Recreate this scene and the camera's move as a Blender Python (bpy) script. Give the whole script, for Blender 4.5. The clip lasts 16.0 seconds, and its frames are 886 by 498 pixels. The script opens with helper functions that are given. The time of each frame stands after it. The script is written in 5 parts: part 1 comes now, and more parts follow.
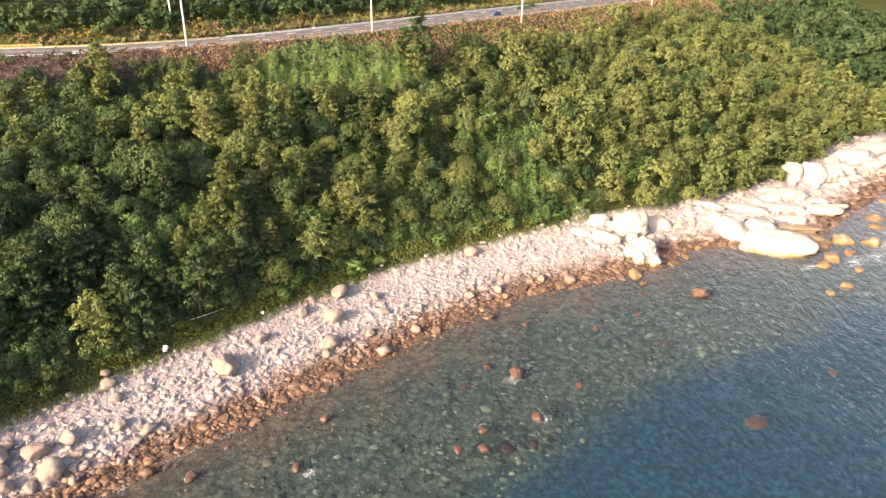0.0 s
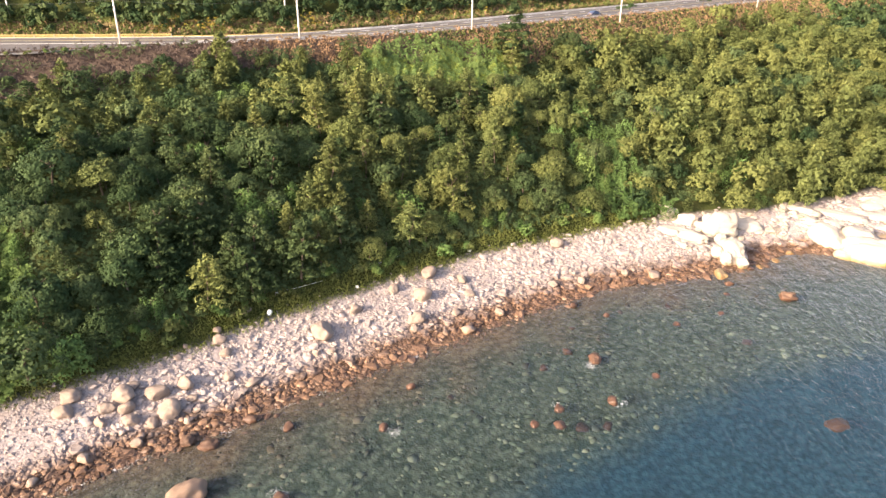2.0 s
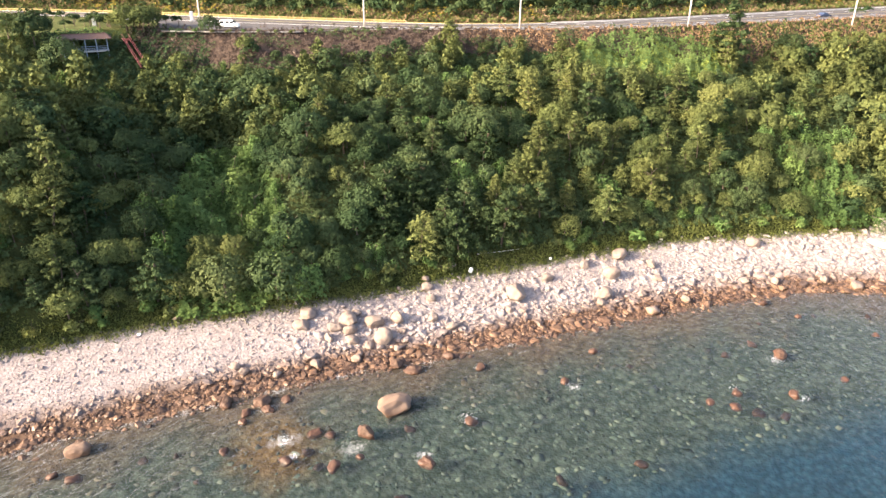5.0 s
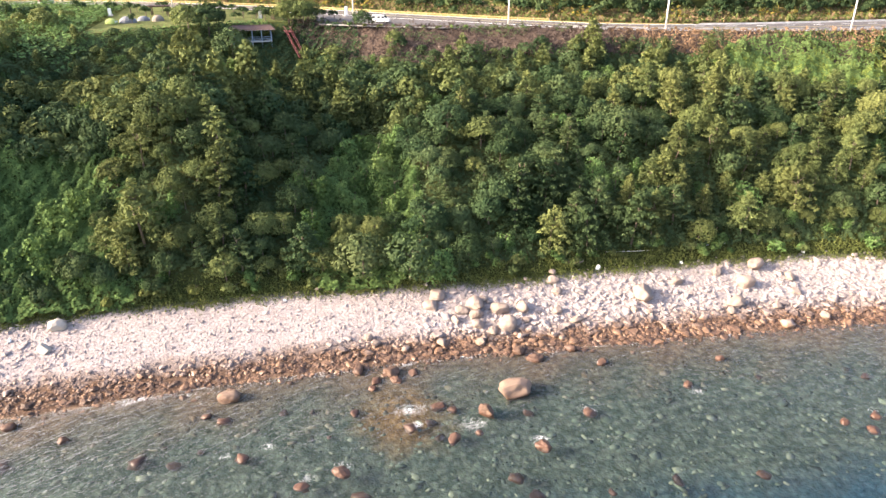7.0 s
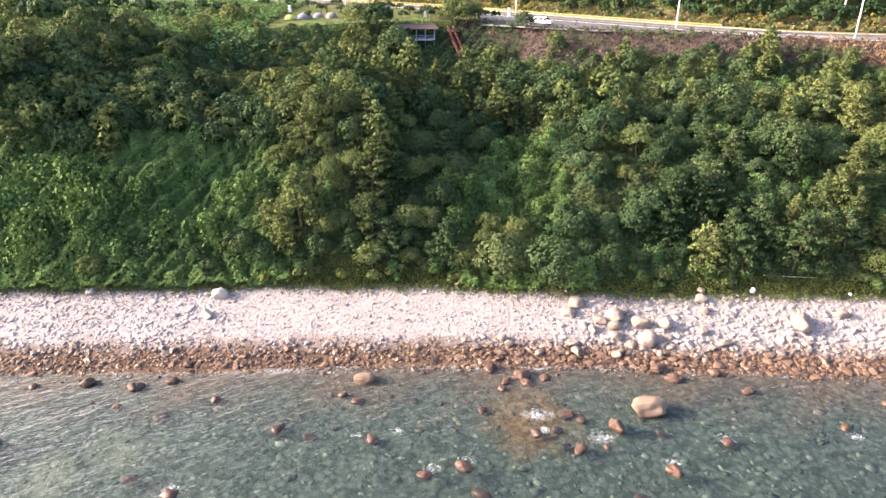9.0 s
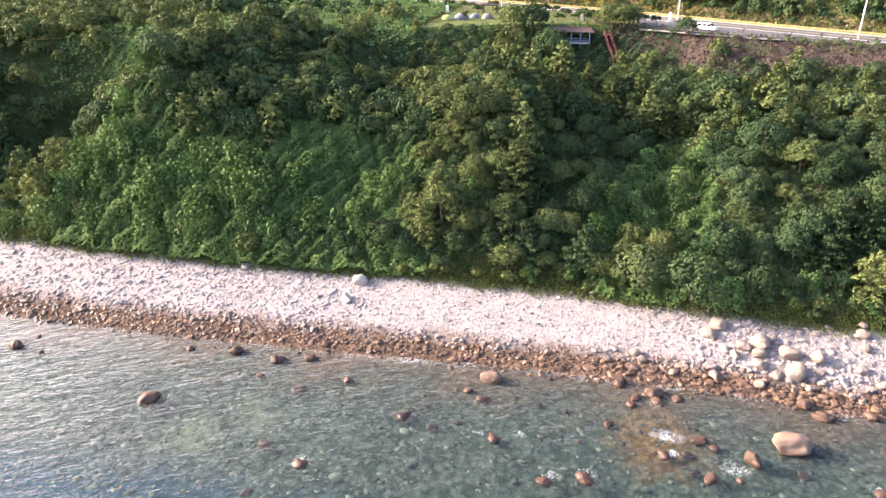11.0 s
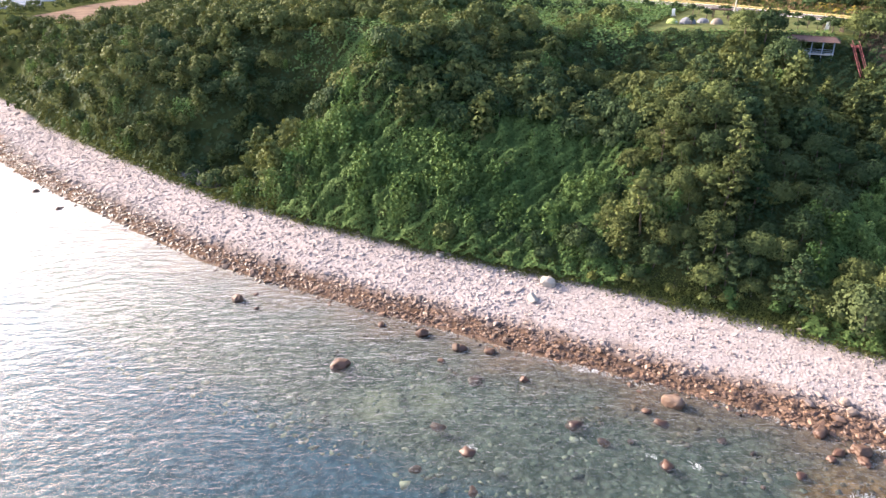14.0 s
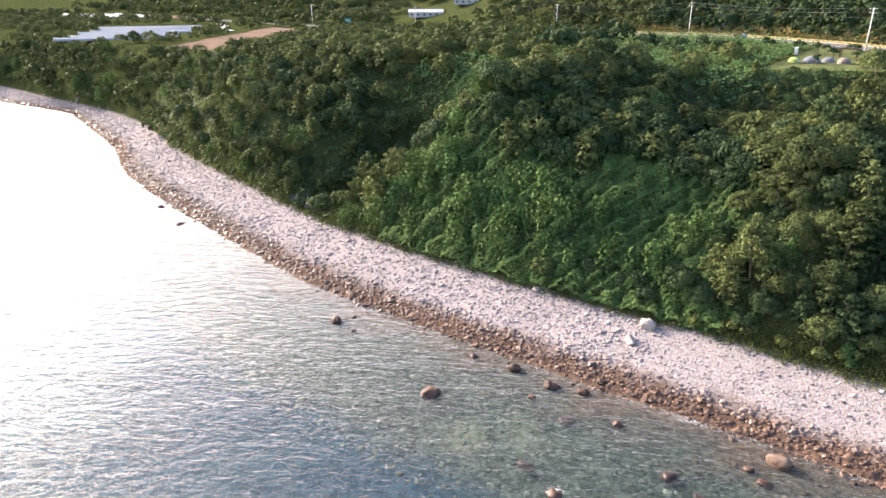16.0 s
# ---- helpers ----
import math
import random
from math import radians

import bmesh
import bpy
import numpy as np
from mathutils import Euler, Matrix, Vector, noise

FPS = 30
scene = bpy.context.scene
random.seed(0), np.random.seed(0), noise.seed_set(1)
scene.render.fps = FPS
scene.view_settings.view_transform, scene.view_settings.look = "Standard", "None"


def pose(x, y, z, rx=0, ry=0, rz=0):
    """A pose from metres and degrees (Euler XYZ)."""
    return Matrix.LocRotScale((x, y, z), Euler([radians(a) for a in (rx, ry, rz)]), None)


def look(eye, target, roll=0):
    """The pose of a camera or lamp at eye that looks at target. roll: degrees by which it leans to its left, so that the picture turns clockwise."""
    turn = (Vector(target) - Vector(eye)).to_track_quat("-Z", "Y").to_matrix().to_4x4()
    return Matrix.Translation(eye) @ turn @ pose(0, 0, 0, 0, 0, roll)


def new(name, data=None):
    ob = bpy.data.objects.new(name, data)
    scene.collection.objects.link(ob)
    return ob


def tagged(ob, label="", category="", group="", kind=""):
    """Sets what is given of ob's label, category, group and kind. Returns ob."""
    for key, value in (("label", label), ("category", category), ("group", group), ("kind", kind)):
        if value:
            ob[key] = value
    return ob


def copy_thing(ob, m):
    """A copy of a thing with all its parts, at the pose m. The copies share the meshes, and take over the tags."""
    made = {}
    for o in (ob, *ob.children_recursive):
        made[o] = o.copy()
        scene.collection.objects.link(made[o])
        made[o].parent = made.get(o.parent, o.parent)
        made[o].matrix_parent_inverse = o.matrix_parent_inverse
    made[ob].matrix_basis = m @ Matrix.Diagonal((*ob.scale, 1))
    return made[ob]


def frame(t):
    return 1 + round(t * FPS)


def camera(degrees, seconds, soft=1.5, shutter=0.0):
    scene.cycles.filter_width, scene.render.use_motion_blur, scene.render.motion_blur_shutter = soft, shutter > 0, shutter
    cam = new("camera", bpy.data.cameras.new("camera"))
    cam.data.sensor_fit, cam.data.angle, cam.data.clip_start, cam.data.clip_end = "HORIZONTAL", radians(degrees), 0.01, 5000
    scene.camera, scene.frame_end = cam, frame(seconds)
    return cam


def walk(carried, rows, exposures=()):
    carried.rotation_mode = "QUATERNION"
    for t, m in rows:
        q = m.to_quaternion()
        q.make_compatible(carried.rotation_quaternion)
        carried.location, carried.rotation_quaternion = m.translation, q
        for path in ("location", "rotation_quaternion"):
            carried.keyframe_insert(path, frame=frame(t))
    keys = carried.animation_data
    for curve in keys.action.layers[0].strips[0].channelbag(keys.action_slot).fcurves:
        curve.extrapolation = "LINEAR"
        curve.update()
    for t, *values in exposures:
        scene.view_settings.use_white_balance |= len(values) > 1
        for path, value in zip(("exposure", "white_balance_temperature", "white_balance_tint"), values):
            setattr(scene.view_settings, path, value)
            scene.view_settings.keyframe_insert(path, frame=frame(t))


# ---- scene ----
cam = camera(64.6, 16.0, soft=1.5)
METRES, EYE, TILT, LEAN, TURN = 26.0, 65.0, -24.0, -0.15, -47.0
ROWS = [
    (0.0, 0.0, 0.0, 0.0, 0.0, 0.0, -0.0),
    (0.5, -0.0019, -0.0438, -0.0204, 1.58, 0.01, -0.74),
    (1.0, -0.0052, -0.0992, -0.0405, 3.2, -0.05, -1.5),
    (1.5, -0.0107, -0.1622, -0.0702, 4.98, -0.1, -2.32),
    (2.0, -0.0132, -0.2332, -0.1006, 6.86, -0.23, -3.17),
    (2.5, -0.0141, -0.3053, -0.1355, 8.87, -0.38, -4.07),
    (3.0, -0.02, -0.3766, -0.1675, 11.0, -0.55, -5.08),
    (3.5, -0.0245, -0.4538, -0.1987, 13.42, -0.85, -6.16),
    (4.0, -0.0268, -0.5326, -0.2365, 16.1, -1.18, -7.32),
    (4.5, -0.0267, -0.6115, -0.2687, 18.8, -1.59, -8.46),
    (5.0, -0.0222, -0.6847, -0.3005, 21.53, -2.07, -9.58),
    (7.5, -0.0027, -0.8552, -0.3764, 34.46, -4.76, -14.28),
    (8.0, -0.0039, -0.8524, -0.3799, 37.44, -5.47, -15.25),
    (8.5, -0.0044, -0.8503, -0.3831, 40.76, -6.34, -16.3),
    (9.0, -0.0037, -0.8495, -0.3844, 44.14, -7.27, -17.3),
    (11.5, -0.0092, -0.8756, -0.3949, 59.35, -12.15, -21.06),
    (12.0, -0.0069, -0.8768, -0.3942, 62.5, -13.3, -21.64),
    (12.5, -0.0047, -0.8771, -0.3915, 65.69, -14.52, -22.17),
    (13.0, -0.0052, -0.8773, -0.3898, 68.88, -15.75, -22.64),
    (13.5, -0.0057, -0.8773, -0.3874, 72.0, -16.99, -23.02),
    (14.0, -0.0056, -0.8771, -0.3854, 74.44, -17.94, -23.26),
    (14.5, -0.0062, -0.8769, -0.3837, 76.88, -18.91, -23.46),
    (15.0, -0.0065, -0.8767, -0.3828, 79.32, -19.71, -23.62),
    (15.5, -0.008, -0.8771, -0.3814, 81.74, -19.95, -23.75),
    (16.0, -0.0071, -0.8777, -0.3796, 83.81, -19.15, -23.81),
]
walk(cam, [(t, pose(0, 0, EYE, TILT, LEAN, TURN) @ pose(METRES * x, METRES * y, METRES * z, 90 + pitch, roll, yaw)) for t, x, y, z, yaw, pitch, roll in ROWS], exposures=[(0.0, 1.86, 6850, 18), (5.0, 2.12, 6560, 15), (9.0, 2.24, 6100, 17), (12.5, 2.20, 5980, 19), (16.0, 1.91, 5900, 17)])

# ---------------------------------------------------------------- world and sun
SUN_LEFT, SUN_UP = 88.0, 23.0
sun_dir = Vector((-math.sin(radians(SUN_LEFT)) * math.cos(radians(SUN_UP)), math.cos(radians(SUN_LEFT)) * math.cos(radians(SUN_UP)), math.sin(radians(SUN_UP))))
world = bpy.data.worlds.new("world")
scene.world = world
world.use_nodes = True
wn = world.node_tree.nodes
sky = wn.new("ShaderNodeTexSky")
sky.sky_type, sky.sun_disc = "NISHITA", False
sky.sun_elevation, sky.sun_rotation = radians(SUN_UP), radians(-SUN_LEFT)
sky.dust_density, sky.air_density = 5.0, 1.0
wn["Background"].inputs["Strength"].default_value = 0.15
world.node_tree.links.new(sky.outputs[0], wn["Background"].inputs["Color"])
sun = new("sun", bpy.data.lights.new("sun", "SUN"))
sun.data.energy, sun.data.angle, sun.data.color = 3.5, radians(8.0), (1.0, 0.84, 0.63)
sun.matrix_world = look(sun_dir * 500, (0, 0, 0))

# ---------------------------------------------------------------- materials


class Nodes:
    """A material with a few short ways to add nodes."""

    def __init__(self, name, rough=0.8, metal=0.0, spec=0.3):
        self.m = bpy.data.materials.new(name)
        self.m.use_nodes = True
        self.t = self.m.node_tree
        self.b = self.t.nodes["Principled BSDF"]
        self.b.inputs["Roughness"].default_value = rough
        self.b.inputs["Metallic"].default_value = metal
        self.b.inputs["Specular IOR Level"].default_value = spec

    def add(self, kind, **sets):
        n = self.t.nodes.new(kind)
        for k, v in sets.items():
            n.inputs[k].default_value = v
        return n

    def link(self, a, b):
        self.t.links.new(a, b)

    def place(self):
        return self.add("ShaderNodeNewGeometry").outputs["Position"]

    def noise(self, scale, detail=4.0, rough=0.55, at=None):
        n = self.add("ShaderNodeTexNoise", Scale=scale, Detail=detail, Roughness=rough)
        self.link(at or self.place(), n.inputs["Vector"])
        return n.outputs["Fac"]

    def ramp(self, fac, *stops):
        n = self.add("ShaderNodeValToRGB")
        e = n.color_ramp.elements
        while len(e) < len(stops):
            e.new(0.5)
        for i, (p, c) in enumerate(stops):
            e[i].position, e[i].color = p, (*c, 1)
        self.link(fac, n.inputs["Fac"])
        return n.outputs["Color"]

    def grade(self, fac, a, b, c=0.0, d=1.0):
        n = self.add("ShaderNodeMapRange")
        for i, v in enumerate((a, b, c, d)):
            n.inputs[i + 1].default_value = v
        self.link(fac, n.inputs["Value"])
        return n.outputs["Result"]

    def mix(self, fac, a, b, how="MIX"):
        n = self.t.nodes.new("ShaderNodeMix")
        n.data_type, n.blend_type = "RGBA", how
        ins = [s for s in n.inputs if s.type == "RGBA"]
        f = n.inputs[0]
        for v, s in ((fac, f), (a, ins[0]), (b, ins[1])):
            if isinstance(v, (int, float)):
                s.default_value = v if s is f else (v, v, v, 1)
            elif isinstance(v, tuple):
                s.default_value = (*v, 1)
            else:
                self.link(v, s)
        return [s for s in n.outputs if s.type == "RGBA"][0]

    def math(self, op, a, b=0.0):
        n = self.t.nodes.new("ShaderNodeMath")
        n.operation = op
        for i, v in enumerate((a, b)):
            if isinstance(v, (int, float)):
                n.inputs[i].default_value = v
            else:
                self.link(v, n.inputs[i])
        return n.outputs[0]

    def height(self):
        n = self.t.nodes.new("ShaderNodeSeparateXYZ")
        self.link(self.place(), n.inputs[0])
        return n.outputs

    def bump(self, fac, strength=0.4, distance=0.1):
        n = self.add("ShaderNodeBump", Strength=strength, Distance=distance)
        self.link(fac, n.inputs["Height"])
        self.link(n.outputs[0], self.b.inputs["Normal"])

    def color(self, c):
        if isinstance(c, tuple):
            self.b.inputs["Base Color"].default_value = (*c, 1)
        else:
            self.link(c, self.b.inputs["Base Color"])
        return self.m


def plain(name, c, rough=0.6, metal=0.0, vary=0.15, scale=3.0, spec=0.3):
    n = Nodes(name, rough, metal, spec)
    f = n.noise(scale, 6.0, 0.65)
    lo = tuple(v * (1 - vary) for v in c)
    hi = tuple(min(1.0, v * (1 + vary)) for v in c)
    n.bump(f, 0.15, 0.02)
    return n.color(n.ramp(f, (0.3, lo), (0.7, hi)))


def leaf(name, dark, mid, light, patch=0.16, glow=0.17):
    """Foliage: broad patches of hue, each leaf a little apart, light shining through."""
    n = Nodes(name, 0.7, 0.0, 0.04)
    g = n.add("ShaderNodeNewGeometry")
    broad = n.noise(patch, 3.0, 0.6)
    own = n.add("ShaderNodeObjectInfo").outputs["Random"]
    f = n.math("ADD", n.math("MULTIPLY", broad, 0.62), n.math("MULTIPLY", g.outputs["Random Per Island"], 0.10))
    f = n.math("ADD", f, n.math("MULTIPLY", own, 0.36))
    c = n.ramp(n.grade(f, 0.30, 0.92), (0.0, dark), (0.5, mid), (1.0, light))
    # each tree leans to grey-olive or to blue-green
    hue = n.math("FRACT", n.math("MULTIPLY", own, 7.31))
    c = n.mix(1.0, c, n.ramp(hue, (0.0, (0.95, 1.0, 1.04)), (0.5, (1.0, 1.0, 1.0)), (1.0, (1.05, 0.99, 0.97))), "MULTIPLY")
    n.color(c)
    tr = n.add("ShaderNodeBsdfTranslucent")
    n.link(n.mix(1.0, c, (1.0, 0.92, 0.7), "MULTIPLY"), tr.inputs["Color"])
    mx = n.add("ShaderNodeMixShader", Fac=glow)
    n.link(n.b.outputs[0], mx.inputs[1])
    n.link(tr.outputs[0], mx.inputs[2])
    n.link(mx.outputs[0], n.t.nodes["Material Output"].inputs["Surface"])
    return n.m


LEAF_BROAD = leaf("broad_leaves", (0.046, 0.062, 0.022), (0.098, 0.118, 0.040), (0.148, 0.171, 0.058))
# dark foliage; the slope also uses it to put shade into the trees
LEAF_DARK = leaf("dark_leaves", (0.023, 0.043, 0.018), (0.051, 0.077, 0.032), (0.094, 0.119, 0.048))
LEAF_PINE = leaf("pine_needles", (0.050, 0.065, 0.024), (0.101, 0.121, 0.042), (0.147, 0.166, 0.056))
LEAF_VINE = leaf("vine_leaves", (0.050, 0.088, 0.026), (0.100, 0.160, 0.050), (0.166, 0.228, 0.074), 0.12)
LEAF_LIME = leaf("lime_creeper", (0.124, 0.170, 0.040), (0.215, 0.270, 0.066), (0.300, 0.350, 0.094), 0.2)
LEAF_GRASS = leaf("grass_blades", (0.056, 0.076, 0.022), (0.108, 0.126, 0.038), (0.180, 0.182, 0.064), 0.25)
LEAF_DRY = leaf("dry_brush", (0.150, 0.098, 0.058), (0.210, 0.140, 0.086), (0.280, 0.196, 0.124), 0.2, 0.15)
# dry brush toned down: the western bank's shade is in this colour
LEAF_DRY_SHADE = leaf("dead_brambles", (0.050, 0.037, 0.032), (0.084, 0.062, 0.052), (0.140, 0.102, 0.082), 0.2, 0.15)
LEAF_GOLD = leaf("yellowing_shrub", (0.060, 0.070, 0.016), (0.150, 0.125, 0.025), (0.250, 0.185, 0.040), 0.2)
BARK = plain("bark", (0.11, 0.085, 0.065), 0.9, vary=0.4, scale=6.0)


def stone_material(name, pale, pale2, wet, wet2, low=0.9, high=1.9):
    """Shore rock: bleached above, stained rust brown by weed and iron in the tide's reach."""
    n = Nodes(name, 0.75, 0.0, 0.3)
    g = n.add("ShaderNodeNewGeometry")
    own = n.add("ShaderNodeObjectInfo").outputs["Random"]
    r = n.math("ADD", n.math("MULTIPLY", g.outputs["Random Per Island"], 0.8), n.math("ADD", n.math("MULTIPLY", n.noise(2.2, 6.0, 0.65), 0.5), n.math("MULTIPLY", n.math("SUBTRACT", own, 0.5), 0.3)))
    up = n.ramp(n.math("SUBTRACT", r, 0.12), (0.05, tuple(v * 0.86 for v in pale2)), (0.45, pale2), (0.9, pale))
    down = n.ramp(n.math("SUBTRACT", r, 0.12), (0.05, tuple(v * 0.45 for v in wet2)), (0.5, wet2), (0.95, wet))
    z = n.math("ADD", n.height()[2], n.math("MULTIPLY", n.math("SUBTRACT", n.noise(0.35, 4.0), 0.5), 1.8))
    k = n.grade(z, low, high)
    n.bump(n.noise(5.0, 8.0, 0.7), 0.35, 0.06)
    n.link(n.grade(k, 0.0, 1.0, 0.45, 0.85), n.b.inputs["Roughness"])
    return n.color(n.mix(k, down, up))


COBBLE = stone_material("beach_cobble", (0.300, 0.256, 0.238), (0.238, 0.200, 0.185), (0.172, 0.104, 0.064), (0.090, 0.054, 0.036))
BOULDER = stone_material("boulder_granite", (0.222, 0.172, 0.140), (0.158, 0.120, 0.096), (0.22, 0.14, 0.09), (0.14, 0.085, 0.052), 0.3, 1.2)
SEAROCK = stone_material("sea_rock", (0.098, 0.062, 0.042), (0.066, 0.042, 0.030), (0.074, 0.038, 0.024), (0.040, 0.023, 0.018), 0.2, 1.6)
CLIFF = stone_material("pale_cliff", (0.33, 0.295, 0.25), (0.26, 0.225, 0.18), (0.24, 0.165, 0.075), (0.16, 0.105, 0.048), 0.2, 1.1)


def ground_material():
    """Sea bed, shingle, soil and the far valley, by height; the bed carries the water's depth tint."""
    n = Nodes("ground", 0.95, 0.0, 0.0)
    z = n.height()[2]
    warp = n.add("ShaderNodeVectorMath")
    puff = n.add("ShaderNodeTexNoise", Scale=0.7, Detail=3.0)
    n.link(n.place(), puff.inputs["Vector"])
    n.link(n.place(), warp.inputs[0])
    n.link(puff.outputs["Color"], warp.inputs[1])
    cells = n.add("ShaderNodeTexVoronoi", Scale=1.05, Randomness=1.0)
    n.link(warp.outputs[0], cells.inputs["Vector"])
    fine = n.add("ShaderNodeTexVoronoi", Scale=2.3, Randomness=1.0)
    n.link(warp.outputs[0], fine.inputs["Vector"])
    pick = n.add("ShaderNodeSeparateColor")
    n.link(fine.outputs["Color"], pick.inputs[0])
    tone = n.add("ShaderNodeSeparateColor")
    n.link(cells.outputs["Color"], tone.inputs[0])
    v = n.math("ADD", n.math("MULTIPLY", tone.outputs[0], 0.80), n.math("MULTIPLY", n.noise(0.09, 6.0, 0.65), 0.55))
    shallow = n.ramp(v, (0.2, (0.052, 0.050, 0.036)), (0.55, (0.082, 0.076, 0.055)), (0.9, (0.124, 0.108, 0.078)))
    # greener, then bluer and darker with depth: light lost in water, painted in
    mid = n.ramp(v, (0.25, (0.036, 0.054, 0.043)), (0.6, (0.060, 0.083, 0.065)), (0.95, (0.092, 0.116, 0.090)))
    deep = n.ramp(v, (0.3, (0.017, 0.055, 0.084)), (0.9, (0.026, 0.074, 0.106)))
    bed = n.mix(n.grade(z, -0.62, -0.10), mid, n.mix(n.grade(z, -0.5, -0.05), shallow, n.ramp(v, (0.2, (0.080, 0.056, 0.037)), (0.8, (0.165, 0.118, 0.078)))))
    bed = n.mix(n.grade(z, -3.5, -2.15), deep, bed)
    # rust-coloured weed on the bed off the boulders
    away = n.add("ShaderNodeVectorMath")
    away.operation = "DISTANCE"
    away.inputs[1].default_value = (-4.5, 67.0, -0.6)
    n.link(n.place(), away.inputs[0])
    weed = n.grade(n.math("ADD", away.outputs["Value"], n.math("MULTIPLY", n.noise(0.28, 5.0, 0.6), 9.0)), 7.5, 13.5, 0.9, 0.0)
    bed = n.mix(weed, bed, n.ramp(v, (0.2, (0.115, 0.066, 0.026)), (0.9, (0.225, 0.138, 0.060))))
    # pale sandy hollows among the stones farther west
    for spot in ((-63.0, 61.5, -1.5), (-70.0, 56.5, -1.5)):
        away = n.add("ShaderNodeVectorMath")
        away.operation = "DISTANCE"
        away.inputs[1].default_value = spot
        n.link(n.place(), away.inputs[0])
        sand = n.grade(n.math("ADD", away.outputs["Value"], n.math("MULTIPLY", n.noise(0.35, 5.0, 0.6), 7.0)), 4.5, 8.5, 0.8, 0.0)
        bed = n.mix(sand, bed, n.ramp(v, (0.2, (0.130, 0.155, 0.095)), (0.9, (0.205, 0.230, 0.150))))
    shore = n.ramp(n.math("ADD", n.math("MULTIPLY", pick.outputs[0], 0.6), n.math("MULTIPLY", n.noise(0.09, 6.0, 0.65), 0.5)), (0.2, (0.236, 0.201, 0.187)), (0.8, (0.342, 0.300, 0.284)))
    brown = n.ramp(v, (0.2, (0.058, 0.037, 0.026)), (0.8, (0.122, 0.080, 0.056)))
    gaps = n.grade(fine.outputs["Distance"], 0.30, 0.75, 1.0, 0.82)
    beach = n.mix(n.grade(n.math("ADD", z, n.math("MULTIPLY", n.noise(0.35), 1.0)), 1.3, 2.2), brown, shore)
    soil = n.ramp(n.noise(0.25, 8.0, 0.65), (0.25, (0.022, 0.030, 0.010)), (0.55, (0.048, 0.056, 0.020)), (0.85, (0.085, 0.075, 0.034)))
    joint = n.grade(cells.outputs["Distance"], 0.25, 0.68, 1.02, 0.66)
    beach = n.mix(1.0, beach, gaps, "MULTIPLY")
    bed = n.mix(1.0, bed, joint, "MULTIPLY")
    low = n.mix(n.grade(z, -0.05, 0.12), bed, beach)
    n.bump(n.math("ADD", n.math("MULTIPLY", fine.outputs["Distance"], -1.0), n.math("MULTIPLY", n.noise(3.0, 6.0), 0.6)), 0.6, 0.12)
    return n.color(n.mix(n.grade(z, 3.7, 4.6), low, soil))


def water_material():
    """Clear sea water: a gloss by Fresnel over a faintly tinted clear body, with ripples in three sizes."""
    n = Nodes("sea_water")
    t, out = n.t, n.t.nodes["Material Output"]
    clear = n.add("ShaderNodeBsdfTransparent")
    clear.inputs[0].default_value = (0.70, 0.74, 0.74, 1)
    gloss = n.add("ShaderNodeBsdfGlossy", Roughness=0.58)
    gloss.inputs["Color"].default_value = (0.77, 0.78, 0.80, 1)
    turn = n.add("ShaderNodeMapping")
    turn.inputs["Rotation"].default_value = (0, 0, radians(-28))
    n.link(n.place(), turn.inputs["Vector"])
    at = n.add("ShaderNodeMapping")
    at.inputs["Scale"].default_value = (0.5, 1.0, 1.0)
    n.link(turn.outputs[0], at.inputs["Vector"])
    h = n.math("ADD", n.math("MULTIPLY", n.noise(0.62, 4.0, 0.6, at.outputs[0]), 1.3), n.math("MULTIPLY", n.noise(1.9, 4.0, 0.65, at.outputs[0]), 0.55))
    h = n.math("ADD", h, n.math("MULTIPLY", n.noise(0.09, 2.0, 0.5, at.outputs[0]), 1.1))
    b = n.add("ShaderNodeBump", Strength=0.7, Distance=0.5)
    n.link(h, b.inputs["Height"])
    n.link(b.outputs[0], gloss.inputs["Normal"])
    f = n.add("ShaderNodeLayerWeight", Blend=0.5)
    n.link(b.outputs[0], f.inputs["Normal"])
    share = n.math("ADD", n.math("MULTIPLY", n.math("POWER", f.outputs["Facing"], 5.0), 0.977), 0.023)
    mx = n.add("ShaderNodeMixShader")
    n.link(share, mx.inputs[0])
    n.link(clear.outputs[0], mx.inputs[1])
    n.link(gloss.outputs[0], mx.inputs[2])
    n.link(mx.outputs[0], out.inputs["Surface"])
    return n.m


GROUND, WATER = ground_material(), water_material()
ASPHALT = plain("asphalt", (0.105, 0.098, 0.094), 0.9, vary=0.25, scale=0.6, spec=0.04)
CONCRETE = plain("concrete", (0.50, 0.48, 0.45), 0.85, vary=0.15, scale=1.5)
PALE_POLE = plain("pole_concrete", (0.62, 0.59, 0.55), 0.8, vary=0.08)
STEEL = plain("galvanised_steel", (0.45, 0.46, 0.47), 0.45, 0.6)
WHITE_PAINT = plain("white_paint", (0.78, 0.78, 0.76), 0.5, vary=0.05)
YELLOW_PAINT = plain("yellow_paint", (0.36, 0.285, 0.11), 0.6, vary=0.15)
RED_PAINT = plain("red_painted_wood", (0.125, 0.034, 0.036), 0.6, vary=0.3)
BROWN_ROOF = plain("brown_roof", (0.085, 0.050, 0.042), 0.8, vary=0.35)
BLUE_GREY = plain("blue_grey_paint", (0.24, 0.30, 0.38), 0.5, vary=0.15)
DARK_GLASS = plain("dark_glass", (0.02, 0.025, 0.03), 0.08, vary=0.1, spec=0.6)
RUBBER = plain("rubber", (0.02, 0.02, 0.02), 0.8)
CAR_BLUE = plain("blue_grey_car_paint", (0.07, 0.10, 0.17), 0.25, 0.3, 0.05, spec=0.5)
